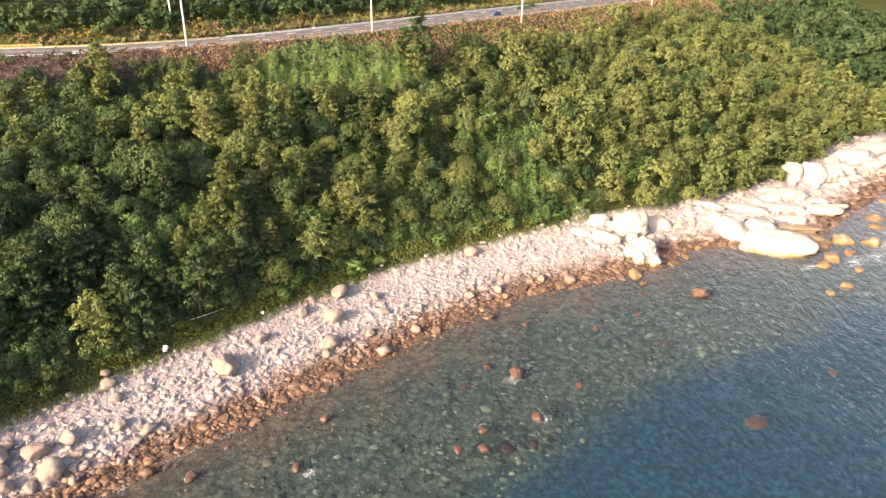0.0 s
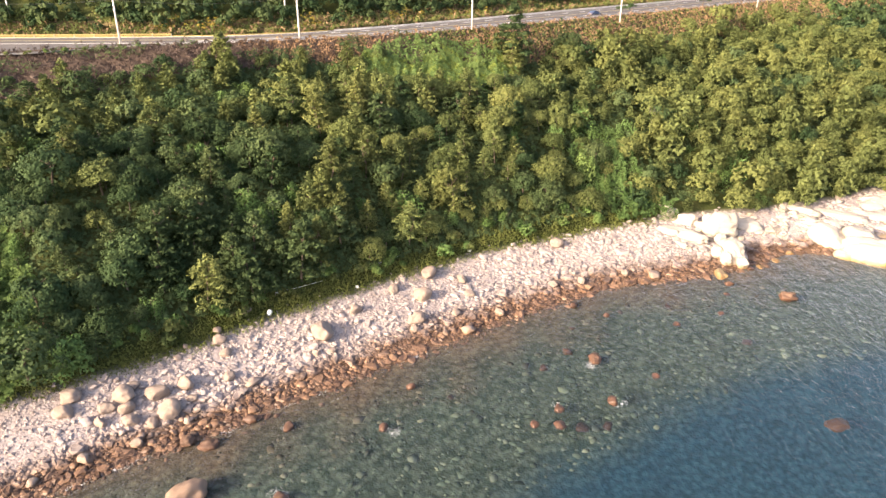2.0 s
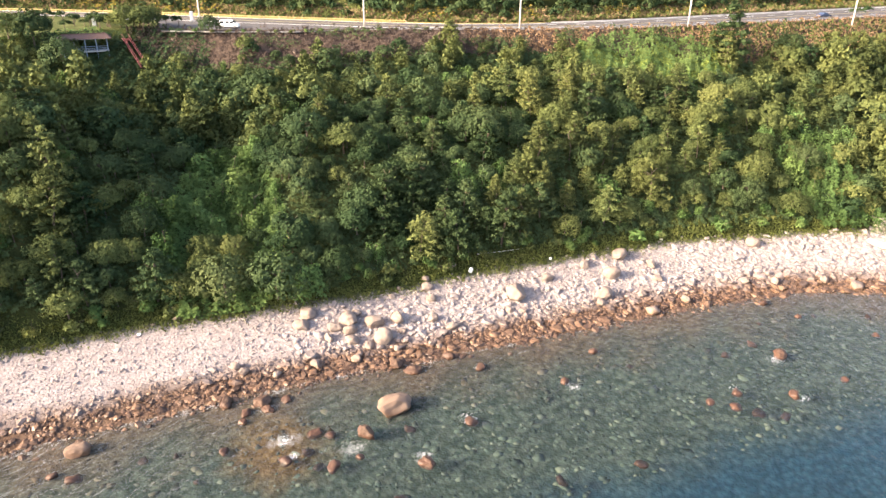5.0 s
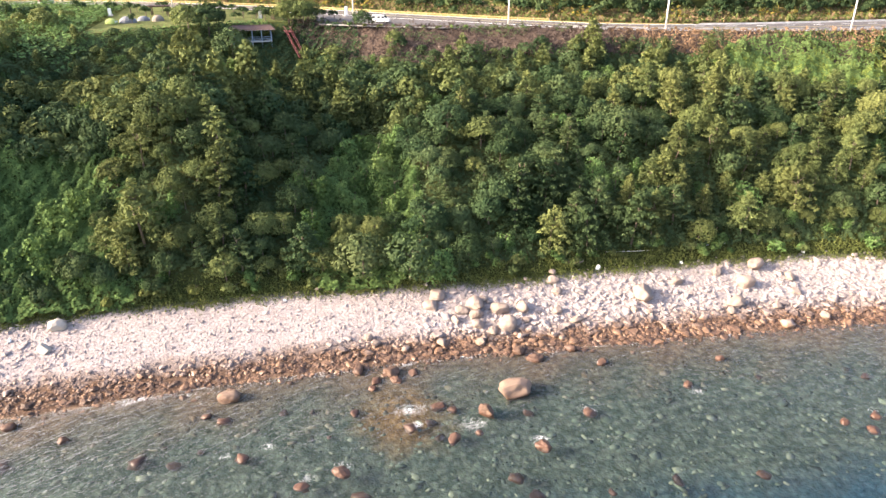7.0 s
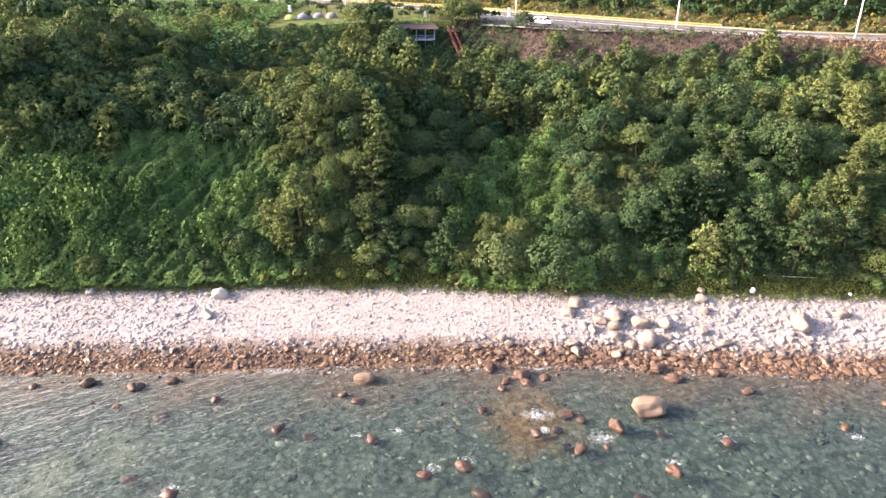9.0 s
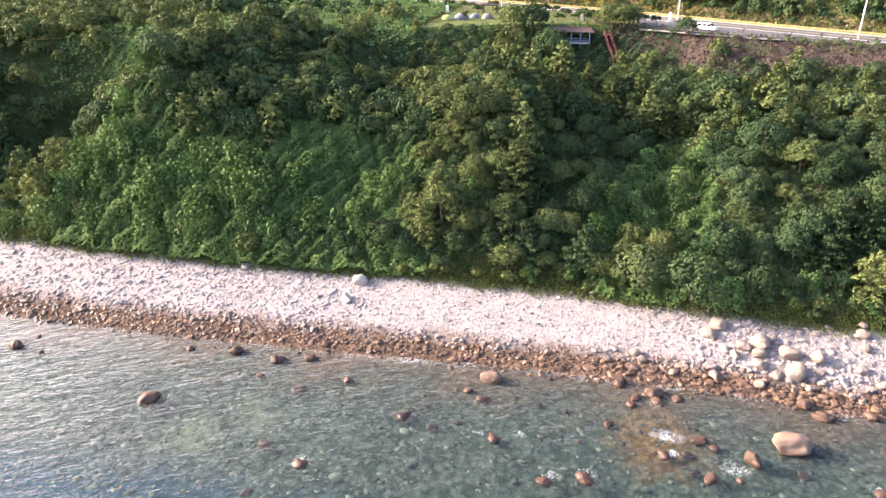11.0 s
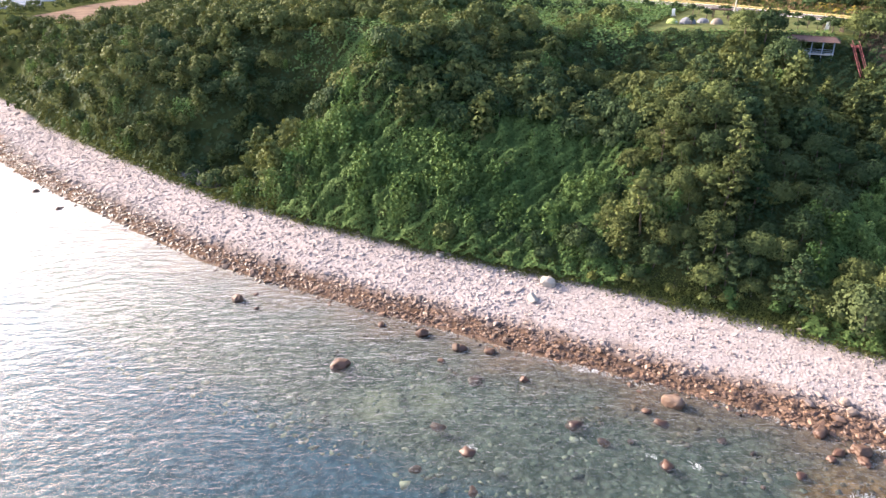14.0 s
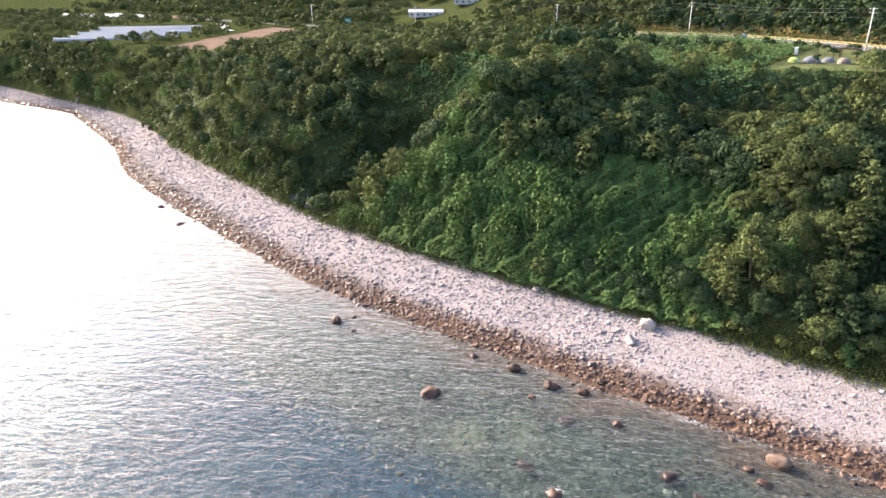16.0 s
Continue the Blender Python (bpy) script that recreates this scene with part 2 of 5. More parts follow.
CAR_WHITE = plain("white_car_paint", (0.78, 0.79, 0.80), 0.3, vary=0.03, spec=0.5)
LAWN = plain("lawn", (0.095, 0.105, 0.042), 0.95, vary=0.35, scale=0.4, spec=0.0)
TENT_GREY = plain("grey_tent_cloth", (0.15, 0.155, 0.17), 0.8, vary=0.12)
TENT_TAN = plain("tan_tent_cloth", (0.20, 0.165, 0.13), 0.8, vary=0.12)
TENT_LIME = plain("lime_tent_cloth", (0.26, 0.32, 0.09), 0.8, vary=0.12)
DIRT = plain("field_earth", (0.165, 0.118, 0.086), 0.95, vary=0.3, scale=0.12, spec=0.0)
FIELD_GREEN = plain("field_green", (0.095, 0.125, 0.04), 0.95, vary=0.3, scale=0.15, spec=0.0)
FILM = plain("greenhouse_film", (0.25, 0.265, 0.28), 0.7, vary=0.2, spec=0.1)
FOAM = plain("sea_foam", (0.86, 0.87, 0.86), 0.8, vary=0.06)
KERB_GREY = plain("kerb_concrete", (0.27, 0.255, 0.235), 0.9, vary=0.25, scale=1.5)
WIRE = plain("wire", (0.10, 0.10, 0.11), 0.5)

# ---------------------------------------------------------------- building helpers
rng = np.random.default_rng(7)


def mesh(name, verts, faces, material, smooth=False):
    """A mesh from arrays; all faces have the same number of corners."""
    verts, faces = np.asarray(verts, np.float32), np.asarray(faces, np.int32)
    me = bpy.data.meshes.new(name)
    k = faces.shape[1]
    me.vertices.add(len(verts))
    me.vertices.foreach_set("co", verts.ravel())
    me.loops.add(faces.size)
    me.loops.foreach_set("vertex_index", faces.ravel())
    me.polygons.add(len(faces))
    me.polygons.foreach_set("loop_start", np.arange(len(faces), dtype=np.int32) * k)
    me.polygons.foreach_set("loop_total", np.full(len(faces), k, np.int32))
    me.polygons.foreach_set("use_smooth", np.full(len(faces), smooth))
    me.update(calc_edges=True)
    me.materials.append(material)
    return me


def part(name, bm, material, parent=None, label="", smooth=False):
    """Links a bmesh (or a ready mesh) as one mesh object under parent."""
    if isinstance(bm, bmesh.types.BMesh):
        me = bpy.data.meshes.new(name)
        bm.normal_update()
        bm.to_mesh(me)
        bm.free()
        me.materials.append(material)
        me.polygons.foreach_set("use_smooth", np.full(len(me.polygons), smooth))
    else:
        me = bm
    ob = new(name, me)
    ob.parent = parent
    return tagged(ob, label)


def box(bm, x0, x1, y0, y1, z0, z1, bevel=0.0):
    made = bmesh.ops.create_cube(bm, size=1.0, matrix=Matrix.Translation(((x0 + x1) / 2, (y0 + y1) / 2, (z0 + z1) / 2)) @ Matrix.Diagonal((x1 - x0, y1 - y0, z1 - z0, 1)))
    if bevel:
        edges = {e for v in made["verts"] for e in v.link_edges}
        bmesh.ops.bevel(bm, geom=list(edges), offset=bevel, segments=2, affect="EDGES")
    return bm


def boxed(*a, **k):
    return box(bmesh.new(), *a, **k)


def rod(bm, a, b, r0, r1=None, sides=8):
    a, b = Vector(a), Vector(b)
    m = Matrix.Translation((a + b) / 2) @ (b - a).to_track_quat("Z", "Y").to_matrix().to_4x4()
    bmesh.ops.create_cone(bm, cap_ends=True, segments=sides, radius1=r0, radius2=r0 if r1 is None else r1, depth=(b - a).length, matrix=m)
    return bm


def rodded(*a, **k):
    return rod(bmesh.new(), *a, **k)


def thing(name, m, label, category, group="", kind=""):
    ob = new(name)
    ob.empty_display_size = 0.2
    ob.matrix_basis = m
    return tagged(ob, label, category, group, kind)


# ---------------------------------------------------------------- the lie of the land: x along the shore, y inland
def line(*pts):
    xs, ys = zip(*pts)
    return lambda x: np.interp(x, xs, ys)


def soft_line(width, *pts):
    f = line(*pts)
    return lambda x: sum(f(np.asarray(x, float) + k * width) for k in (-1, -0.5, 0, 0.5, 1)) / 5


shore = soft_line(6, (-900, 60), (-520, 110), (-432, 138), (-370, 146), (-286, 121), (-244, 102), (-205, 92.5), (-167, 85.5), (-138, 80), (-118, 78), (-90, 78), (-60, 79), (-25, 80.5), (5, 81), (24, 79), (46, 78), (70, 76.5), (92, 74.5), (104, 72), (116, 66), (128, 60.5), (143, 59), (153, 56), (158, 45), (168, 39), (180, 40), (230, 36), (320, 20), (700, -60))
green = soft_line(6, (-900, 85), (-520, 128), (-460, 151), (-384, 148), (-333, 148), (-298, 142), (-253, 126), (-208, 115), (-150, 101.5), (-110, 99), (-75, 99), (-50, 100.7), (-20, 100), (0, 98.5), (20, 96.5), (40, 97.3), (70, 95.8), (84, 95.3), (100, 91.5), (114, 88), (128, 84), (142, 80), (156, 71), (170, 66.5), (184, 61), (205, 58.5), (255, 57), (320, 42), (700, -20))
road_near = soft_line(5, (-1000, 330), (-450, 322), (-250, 306), (-180, 302), (-104, 284), (-60, 253), (-20, 229), (10, 204), (40, 183), (63, 166.5), (82, 159.5), (111, 152.5), (133, 150.5), (172, 149), (212, 148), (300, 147), (700, 150))
road_far = soft_line(5, (-1000, 339), (-450, 331), (-250, 315), (-180, 311), (-104, 293), (-54, 262), (-13, 238), (17, 214), (48, 192), (70, 178), (89, 171.5), (113, 168.5), (150, 168.5), (204, 170), (300, 170), (700, 172))
rim = soft_line(8, (-900, 150), (-460, 185), (-300, 178), (-200, 160), (-120, 168), (-60, 182), (-32, 196), (-20, 198), (-8, 196), (10, 182), (40, 174), (63, 164), (82, 157), (111, 150), (172, 146), (300, 144), (700, 147))
plateau = soft_line(10, (-900, 26), (-420, 29), (-300, 31), (-230, 34), (-120, 39), (-60, 41), (700, 41))
# the slope from the beach to the rim: share of the height reached at a third and at four fifths of the way
third = soft_line(10, (-900, 0.5), (-300, 0.55), (-215, 0.62), (-150, 0.45), (-118, 0.66), (-80, 0.66), (-45, 0.62), (-15, 0.52), (20, 0.48), (100, 0.46), (160, 0.36), (700, 0.34))
fifths = soft_line(10, (-900, 0.8), (-215, 0.86), (-150, 0.66), (-118, 0.88), (-70, 0.86), (-28, 0.68), (0, 0.72), (20, 0.79), (100, 0.78), (160, 0.74), (700, 0.74))


def wave(x, y, s, p=0.0):
    return np.sin(x * s + p) * np.cos(y * s * 0.83 + p * 1.7) + 0.5 * np.sin(x * s * 2.3 - y * s * 1.9 + p * 3)


def ground(x, y):
    """Height of the ground at x, y (arrays)."""
    x, y = np.asarray(x, float), np.asarray(y, float)
    w, g, r, p = shore(x), green(x), rim(x), plateau(x)
    b = np.clip((y - w) / (g - w), 0, 1)
    beach = 4.0 * (0.75 * b + 0.25 * np.sin(b * np.pi / 2)) + 0.12 * wave(x, y, 0.35) * b * (1 - b) * 4
    off = np.clip(w - y, 0, None) * (1 + 0.15 * np.clip((-30 - x) / 50, 0, 1))
    bed = -0.04 * np.minimum(off, 14) - 0.105 * np.clip(off - 14, 0, 16) - np.clip(off - 30, 0, 40) * 0.16 - np.clip(off - 70, 0, 60) * 0.1 + 0.18 * wave(x, y, 0.25) * np.clip(off / 8, 0, 1)
    s = np.clip((y - g) / (r - g), 0, 1)
    a, c = third(x), fifths(x)
    up = np.where(s < 1 / 3, s * 3 * a, np.where(s < 0.8, a + (s - 1 / 3) / (0.8 - 1 / 3) * (c - a), c + (s - 0.8) * 5 * (1 - c)))
    slope = 4.0 + up * (p - 4.0) + 0.9 * wave(x, y, 0.13, 1.0) * np.clip(s * 6, 0, 1) * np.clip((1 - s) * 8, 0, 1)
    # spurs and gullies of the western cliff
    t, e = y - g, np.clip(s * 4, 0, 1) * np.clip((1 - s) * 3.5, 0, 1)
    slope = slope + e * (-17 * np.exp(-((x + 163 - 0.45 * t) / 16) ** 2) + 9 * np.exp(-((x + 116 - 0.25 * t) / 12) ** 2) * np.clip((s - 0.2) * 5, 0, 1) + 6.5 * np.exp(-((x + 37) / 8) ** 2) * np.clip((0.8 - s) * 3, 0, 1) - 5.0 * np.exp(-((x + 2) / 11) ** 2) * np.clip((0.78 - s) * 3, 0, 1) - 4.5 * np.exp(-((x + 64) / 12) ** 2) + 4 * np.exp(-((x + 215) / 20) ** 2))
    f = road_far(x)
    hill = np.clip(y - f - 6, 0, None)
    far = np.clip(hill * 0.42, 0, 34) + np.clip(hill - 80, 0, 300) * 0.2 * (0.6 + 0.4 * np.sin(x * 0.008 + 1))
    valley = np.clip((-230 - x) / 150, 0, 1)
    far = far * (1 - valley) + valley * np.clip(y - f - 40, 0, 300) * 0.30
    z = np.where(y < w, bed, np.where(y < g, beach, np.where(y < r, slope, p + far)))
    return z


def ground_z(x, y):
    return float(ground(np.array([x]), np.array([y]))[0])


# ---------------------------------------------------------------- ground, sea, road
def steps(*runs):
    return np.concatenate([np.arange(a, b, d) for a, b, d in runs])


gx = steps((-3000, -900, 150), (-900, -420, 12), (-420, -150, 4), (-150, 260, 3), (260, 500, 8), (500, 3001, 125))
gy = steps((-3000, -200, 200), (-200, 0, 10), (0, 60, 3), (60, 215, 2), (215, 360, 4), (360, 700, 20), (700, 3001, 115))
X, Y = np.meshgrid(gx, gy)
Z = ground(X, Y)
ix = np.arange(len(gx) * len(gy)).reshape(X.shape)
quads = np.stack([ix[:-1, :-1], ix[:-1, 1:], ix[1:, 1:], ix[1:, :-1]], -1).reshape(-1, 4)
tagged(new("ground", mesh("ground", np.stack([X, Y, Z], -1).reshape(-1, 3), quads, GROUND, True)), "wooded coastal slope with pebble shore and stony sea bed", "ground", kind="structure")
sv = [(-3000, -3000, 0), (3000, -3000, 0), (3000, 170, 0), (-3000, 170, 0)]
tagged(new("water", mesh("water", sv, [(0, 1, 2, 3)], WATER)), "clear green-blue rippled sea water over stones", "sea", kind="structure")


def strip(name, xs, lo, hi, lift, material, label, category, kind="structure", base=None):
    """A thin slab that follows two lines across the land."""
    xs = np.asarray(xs, float)
    a, b = lo(xs), hi(xs)
    z = (plateau(xs) if base is None else base(xs)) + lift
    n = len(xs)
    v = np.concatenate([np.stack([xs, a, z], -1), np.stack([xs, b, z], -1), np.stack([xs, a, z - 0.3], -1), np.stack([xs, b, z - 0.3], -1)])
    i = np.arange(n - 1)
    f = np.concatenate([np.stack([i, i + 1, n + i + 1, n + i], -1), np.stack([i, 2 * n + i, 2 * n + i + 1, i + 1], -1), np.stack([n + i, n + i + 1, 3 * n + i + 1, 3 * n + i], -1)])
    return tagged(new(name, mesh(name, v, f, material)), label, category, kind=kind)


rx = np.arange(-600, 420, 4.0)
road = strip("road", rx, road_near, road_far, 0.12, ASPHALT, "pale worn asphalt coast road with painted lane lines", "road")


def between(k, d=0.0):
    return lambda x: road_near(x) * (1 - k) + road_far(x) * k + d


def mark(name, x0, x1, k, width, material, d=0.0):
    xs = np.arange(x0, x1 + 0.1, 3.0)
    ob = strip(name, xs, between(k, d - width / 2), between(k, d + width / 2), 0.15, material, "", "")
    for key in ("label", "category", "kind"):
        if key in ob:
            del ob[key]
    ob.parent = road
    return ob


mark("edge_line", -170, 410, 0.06, 0.22, WHITE_PAINT)
mark("edge_line", -170, 410, 0.94, 0.22, WHITE_PAINT)
mark("centre_line", -170, 410, 0.5, 0.25, YELLOW_PAINT)
for k in (0.28, 0.72):
    for x in np.arange(96, 400, 9.0):
        mark("lane_dash", x, x + 3.1, k, 0.2, WHITE_PAINT)
lot_near = line((-6, 190), (9, 182.5), (25, 176.5), (43, 174.5), (56, 169.5))
lot = strip("parking_lot", np.arange(-6, 57, 3.0), lot_near, lambda x: road_near(x) + 0.3, 0.10, ASPHALT, "grey asphalt parking lot beside the coast road", "pavement")
strip("kerb", np.arange(-4, 57, 2.0), lambda x: lot_near(x) - 0.35, lot_near, 0.2, KERB_GREY, "pale concrete kerb along the parking lot", "kerb")


def blanket(name, x0, x1, lo, hi, rows, material, label, category, lift=0.05):
    """A skin of soil or grass that follows the ground between two lines."""
    xs = np.arange(x0, x1 + 0.1, 3.0)
    k = np.linspace(0, 1, rows)
    A = np.repeat(xs[None, :], rows, 0)
    B = lo(xs)[None, :] * (1 - k[:, None]) + hi(xs)[None, :] * k[:, None]
    i = np.arange(A.size).reshape(A.shape)
    f = np.stack([i[:-1, :-1], i[:-1, 1:], i[1:, 1:], i[1:, :-1]], -1).reshape(-1, 4)
    return tagged(new(name, mesh(name, np.stack([A, B, ground(A, B) + lift], -1).reshape(-1, 3), f, material, True)), label, category, kind="structure")


bank_width = line((-20, 2), (0, 15), (40, 12), (75, 6), (95, 6.5), (120, 11), (170, 13), (220, 14), (300, 16), (420, 20))
BANK_SOIL = plain("bank_soil", (0.072, 0.053, 0.042), 0.95, vary=0.45, scale=0.5, spec=0.0)
VERGE_SOIL = plain("verge_soil", (0.105, 0.085, 0.042), 0.95, vary=0.5, scale=0.3, spec=0.0)
blanket("bank", -12, 420, lambda x: rim(x) - bank_width(x), lambda x: np.minimum(rim(x) + 3, road_near(x) - 0.2), 14, BANK_SOIL, "reddish-brown overgrown road bank", "bank", 0.12)
blanket("verge", -200, 420, lambda x: road_far(x) + 0.8, lambda x: road_far(x) + 13, 8, VERGE_SOIL, "brown and olive overgrown verge behind the road", "verge", 0.12)
strip("lawn", np.arange(-66, -5, 3.0), lambda x: rim(x) + 1.0, lambda x: road_near(x) - 1.5, 0.06, LAWN, "sunlit mown park lawn on the plateau", "lawn")

# ---------------------------------------------------------------- road furniture
def guard_rail(name, x0, x1, edge, material, label, step=4.0):
    rail = thing(name, pose(x0, float(edge(x0)), float(plateau(x0)) + 0.1), label, "guard rail")
    inv = rail.matrix_basis.inverted()
    xs = np.arange(x0, x1, step)
    bm = bmesh.new()
    for a, b in zip(xs[:-1], xs[1:]):
        pa, pb = (inv @ Vector((q, float(edge(q)), float(plateau(q)) + 0.68)) for q in (a, b))
        d = (pb - pa).normalized()
        side = Vector((-d.y, d.x, 0)) * 0.05
        for lo, hi in ((-0.17, -0.03), (0.03, 0.17)):
            vs = [bm.verts.new(p + s + Vector((0, 0, h))) for p in (pa, pb) for s in (-side, side) for h in (lo, hi)]
            for f in ((0, 1, 5, 4), (2, 6, 7, 3), (1, 3, 7, 5), (0, 4, 6, 2)):
                bm.faces.new([vs[i] for i in f])
    part("rail", bm, material, rail)
    post = boxed(-0.06, 0.06, -0.06, 0.06, -0.1, 0.62)
    me = part("post", post, STEEL, rail)
    for q in xs:
        o = me if q == xs[0] else new("post", me.data)
        o.parent = rail
        o.location = inv @ Vector((q, float(edge(q)), float(plateau(q)) + 0.15))
    return rail


guard_rail("guard_rail", 60, 330, lambda x: road_near(x) - 0.3, STEEL, "grey steel guard rail along the seaward road edge")
guard_rail("guard_rail", -180, 62, lambda x: road_far(x) + 0.3, YELLOW_PAINT, "yellow guard rail on the landward road edge")
strip("kerb", np.arange(-170, 100, 4.0), lambda x: road_far(x) + 0.5, lambda x: road_far(x) + 0.75, 0.3, YELLOW_PAINT, "low yellow painted barrier kerb behind the road", "kerb")
strip("kerb", np.arange(100, 400, 4.0), lambda x: road_far(x) + 0.2, lambda x: road_far(x) + 0.7, 0.32, CONCRETE, "weathered concrete kerb behind the road", "kerb")


def utility_pole(x, y, z, h=13.0):
    p = thing("utility_pole", pose(x, y, z), "pale concrete utility pole beside the coast road", "utility pole", "poles along the road")
    part("shaft", rodded((0, 0, -0.6), (0, 0, h), 0.24, 0.13, 12), PALE_POLE, p, smooth=True)
    for k, zz in enumerate((h - 0.4, h - 1.6)):
        part("crossarm", boxed(-1.1, 1.1, -0.05, 0.05, zz - 0.06, zz + 0.06), STEEL, p, "steel crossarm")
        for q in (-1.0, -0.35, 0.35, 1.0):
            part("insulator", rodded((q, 0, zz + 0.06), (q, 0, zz + 0.32), 0.06, 0.04), WHITE_PAINT, p, "white insulator")
    return p


POLES = [(270, 139), (186, 139.5), (131.5, 148.8), (82.2, 157.8), (45, 177), (5.8, 211), (-51, 245), (-127, 303), (-200, 317), (-300, 325), (-400, 334)]
for x, y in POLES:
    utility_pole(x, y, max(ground_z(x, y), float(plateau(x))))
for x, y in ((92.6, 184.2), (158, 182), (30, 219)):
    utility_pole(x, y, ground_z(x, y), 9.0)
cables = thing("power_line", pose(*POLES[4], 54), "thin dark power cables strung between the poles", "power cable")
inv = cables.matrix_basis.inverted()
for (xa, ya), (xb, yb) in zip(POLES[:-1], POLES[1:]):
    for off, dz in ((-1.0, 12.9), (1.0, 12.9), (-1.0, 11.7), (0.0, 10.2)):
        za, zb = (max(ground_z(*q), float(plateau(q[0]))) + dz for q in ((xa, ya), (xb, yb)))
        bm, last = bmesh.new(), None
        for k in np.linspace(0, 1, 9):
            q = Vector((xa + (xb - xa) * k + off * 0.5, ya + (yb - ya) * k + off * 0.8, za + (zb - za) * k - 4.4 * k * (1 - k)))
            q = inv @ q
            if last:
                rod(bm, last, q, 0.016, sides=4)
            last = q
        part("cable", bm, WIRE, cables)


# ---------------------------------------------------------------- vehicles
def vehicle(name, x, y, z, turn, paint, label, van):
    """A van or a saloon, nose towards +x before the turn."""
    c = thing(name, pose(x, y, z, 0, 0, turn), label, "van" if van else "car")
    L, Wd, H = (4.9, 1.85, 1.95) if van else (4.6, 1.8, 1.45)
    if van:
        side = [(-2.45, 0.35), (-2.45, 1.75), (-2.3, 1.95), (0.9, 1.95), (1.65, 1.15), (2.4, 0.95), (2.45, 0.35)]
        glass = [(-2.3, 1.2, 1.75), (-0.9, 1.2, 1.75), (0.3, 1.2, 1.75)]
    else:
        side = [(-2.3, 0.3), (-2.3, 0.85), (-1.75, 0.95), (-1.1, 1.42), (0.35, 1.45), (1.15, 0.95), (2.2, 0.78), (2.3, 0.3)]
        glass = [(-1.15, 0.98, 1.32), (-0.2, 0.98, 1.32)]
    bm = bmesh.new()
    rings = []
    for yy, k in ((-Wd / 2, 0.93), (-Wd / 2 + 0.1, 1.0), (Wd / 2 - 0.1, 1.0), (Wd / 2, 0.93)):
        rings.append([bm.verts.new((a * (0.98 + 0.02 * k), yy * (1 - 0.12 * max(0, b - 1.0)), 0.3 + (b - 0.3) * k)) for a, b in side])
    n = len(side)
    for r0, r1 in zip(rings[:-1], rings[1:]):
        for i in range(n):
            bm.faces.new((r0[i], r0[(i + 1) % n], r1[(i + 1) % n], r1[i]))
    bm.faces.new(rings[0][::-1]), bm.faces.new(rings[-1])
    bmesh.ops.recalc_face_normals(bm, faces=bm.faces)
    part("body", bm, paint, c)
    for s in (-1, 1):
        for a, lo, hi in glass:
            part("side_window", boxed(a, a + 0.95, s * Wd / 2 * 0.93 - 0.03, s * Wd / 2 * 0.93 + 0.03, lo, hi, 0.01), DARK_GLASS, c, "dark window glass")
    i = 3 if van else 4
    (a0, b0), (a1, b1) = side[i], side[i + 1]
    bm = bmesh.new()
    vs = [bm.verts.new((a0 + (a1 - a0) * k + 0.03, s * Wd * 0.41, b0 + (b1 - b0) * k + 0.03)) for k, s in ((0.1, -1), (0.1, 1), (0.9, 1), (0.9, -1))]
    bm.faces.new(vs)
    bmesh.ops.solidify(bm, geom=bm.faces[:], thickness=0.03)
    part("windscreen", bm, DARK_GLASS, c, "dark windscreen")
    for a in (-L * 0.3, L * 0.31):
        for s in (-1, 1):
            w = part("wheel", rodded((a, s * (Wd / 2 - 0.2), 0.33), (a, s * (Wd / 2 + 0.01), 0.33), 0.33, sides=16), RUBBER, c)
            part("rim", rodded((a, s * (Wd / 2 - 0.02), 0.33), (a, s * (Wd / 2 + 0.025), 0.33), 0.2, sides=12), STEEL, w, "silver wheel rim")
    for s in (-1, 1):
        part("headlight", boxed(L / 2 - 0.12, L / 2 + 0.01, s * 0.6 - 0.17, s * 0.6 + 0.17, 0.62, 0.8, 0.02), WHITE_PAINT, c, "clear headlight")
        part("tail_light", boxed(-L / 2 - 0.01, -L / 2 + 0.08, s * 0.7 - 0.1, s * 0.7 + 0.1, 0.75, 0.98, 0.02), RED_PAINT, c, "red tail light")
    return c


vehicle("van", 11.5, 190.5, 41.12, -25, CAR_WHITE, "white van parked on the asphalt lot", True)
vehicle("car", 190.5, 153.5, 41.14, 0, CAR_BLUE, "dark blue saloon car on the coast road", False)


def lorry(x, y, z, turn):
    c = thing("small_truck", pose(x, y, z, 0, 0, turn), "small truck with blue cab and red tarpaulin beside the road", "truck")
    part("cab", boxed(0.9, 2.5, -0.85, 0.85, 0.45, 1.95, 0.12), BLUE_GREY, c, "blue cab")
    part("windscreen", boxed(2.42, 2.53, -0.7, 0.7, 1.15, 1.75, 0.02), DARK_GLASS, c, "dark windscreen")
    part("cargo_bed", boxed(-2.5, 0.8, -0.9, 0.9, 0.6, 1.1, 0.03), STEEL, c)
    part("tarpaulin", boxed(-2.45, 0.7, -0.85, 0.85, 1.1, 1.9, 0.15), RED_PAINT, c, "red tarpaulin")
    for a in (-1.6, 1.7):
        for s in (-1, 1):
            part("wheel", rodded((a, s * 0.6, 0.36), (a, s * 0.86, 0.36), 0.36, sides=14), RUBBER, c)


lorry(-98, 276, float(plateau(-98)) + 0.1, 30)

# ---------------------------------------------------------------- the park on the rim
PZ = 41.06


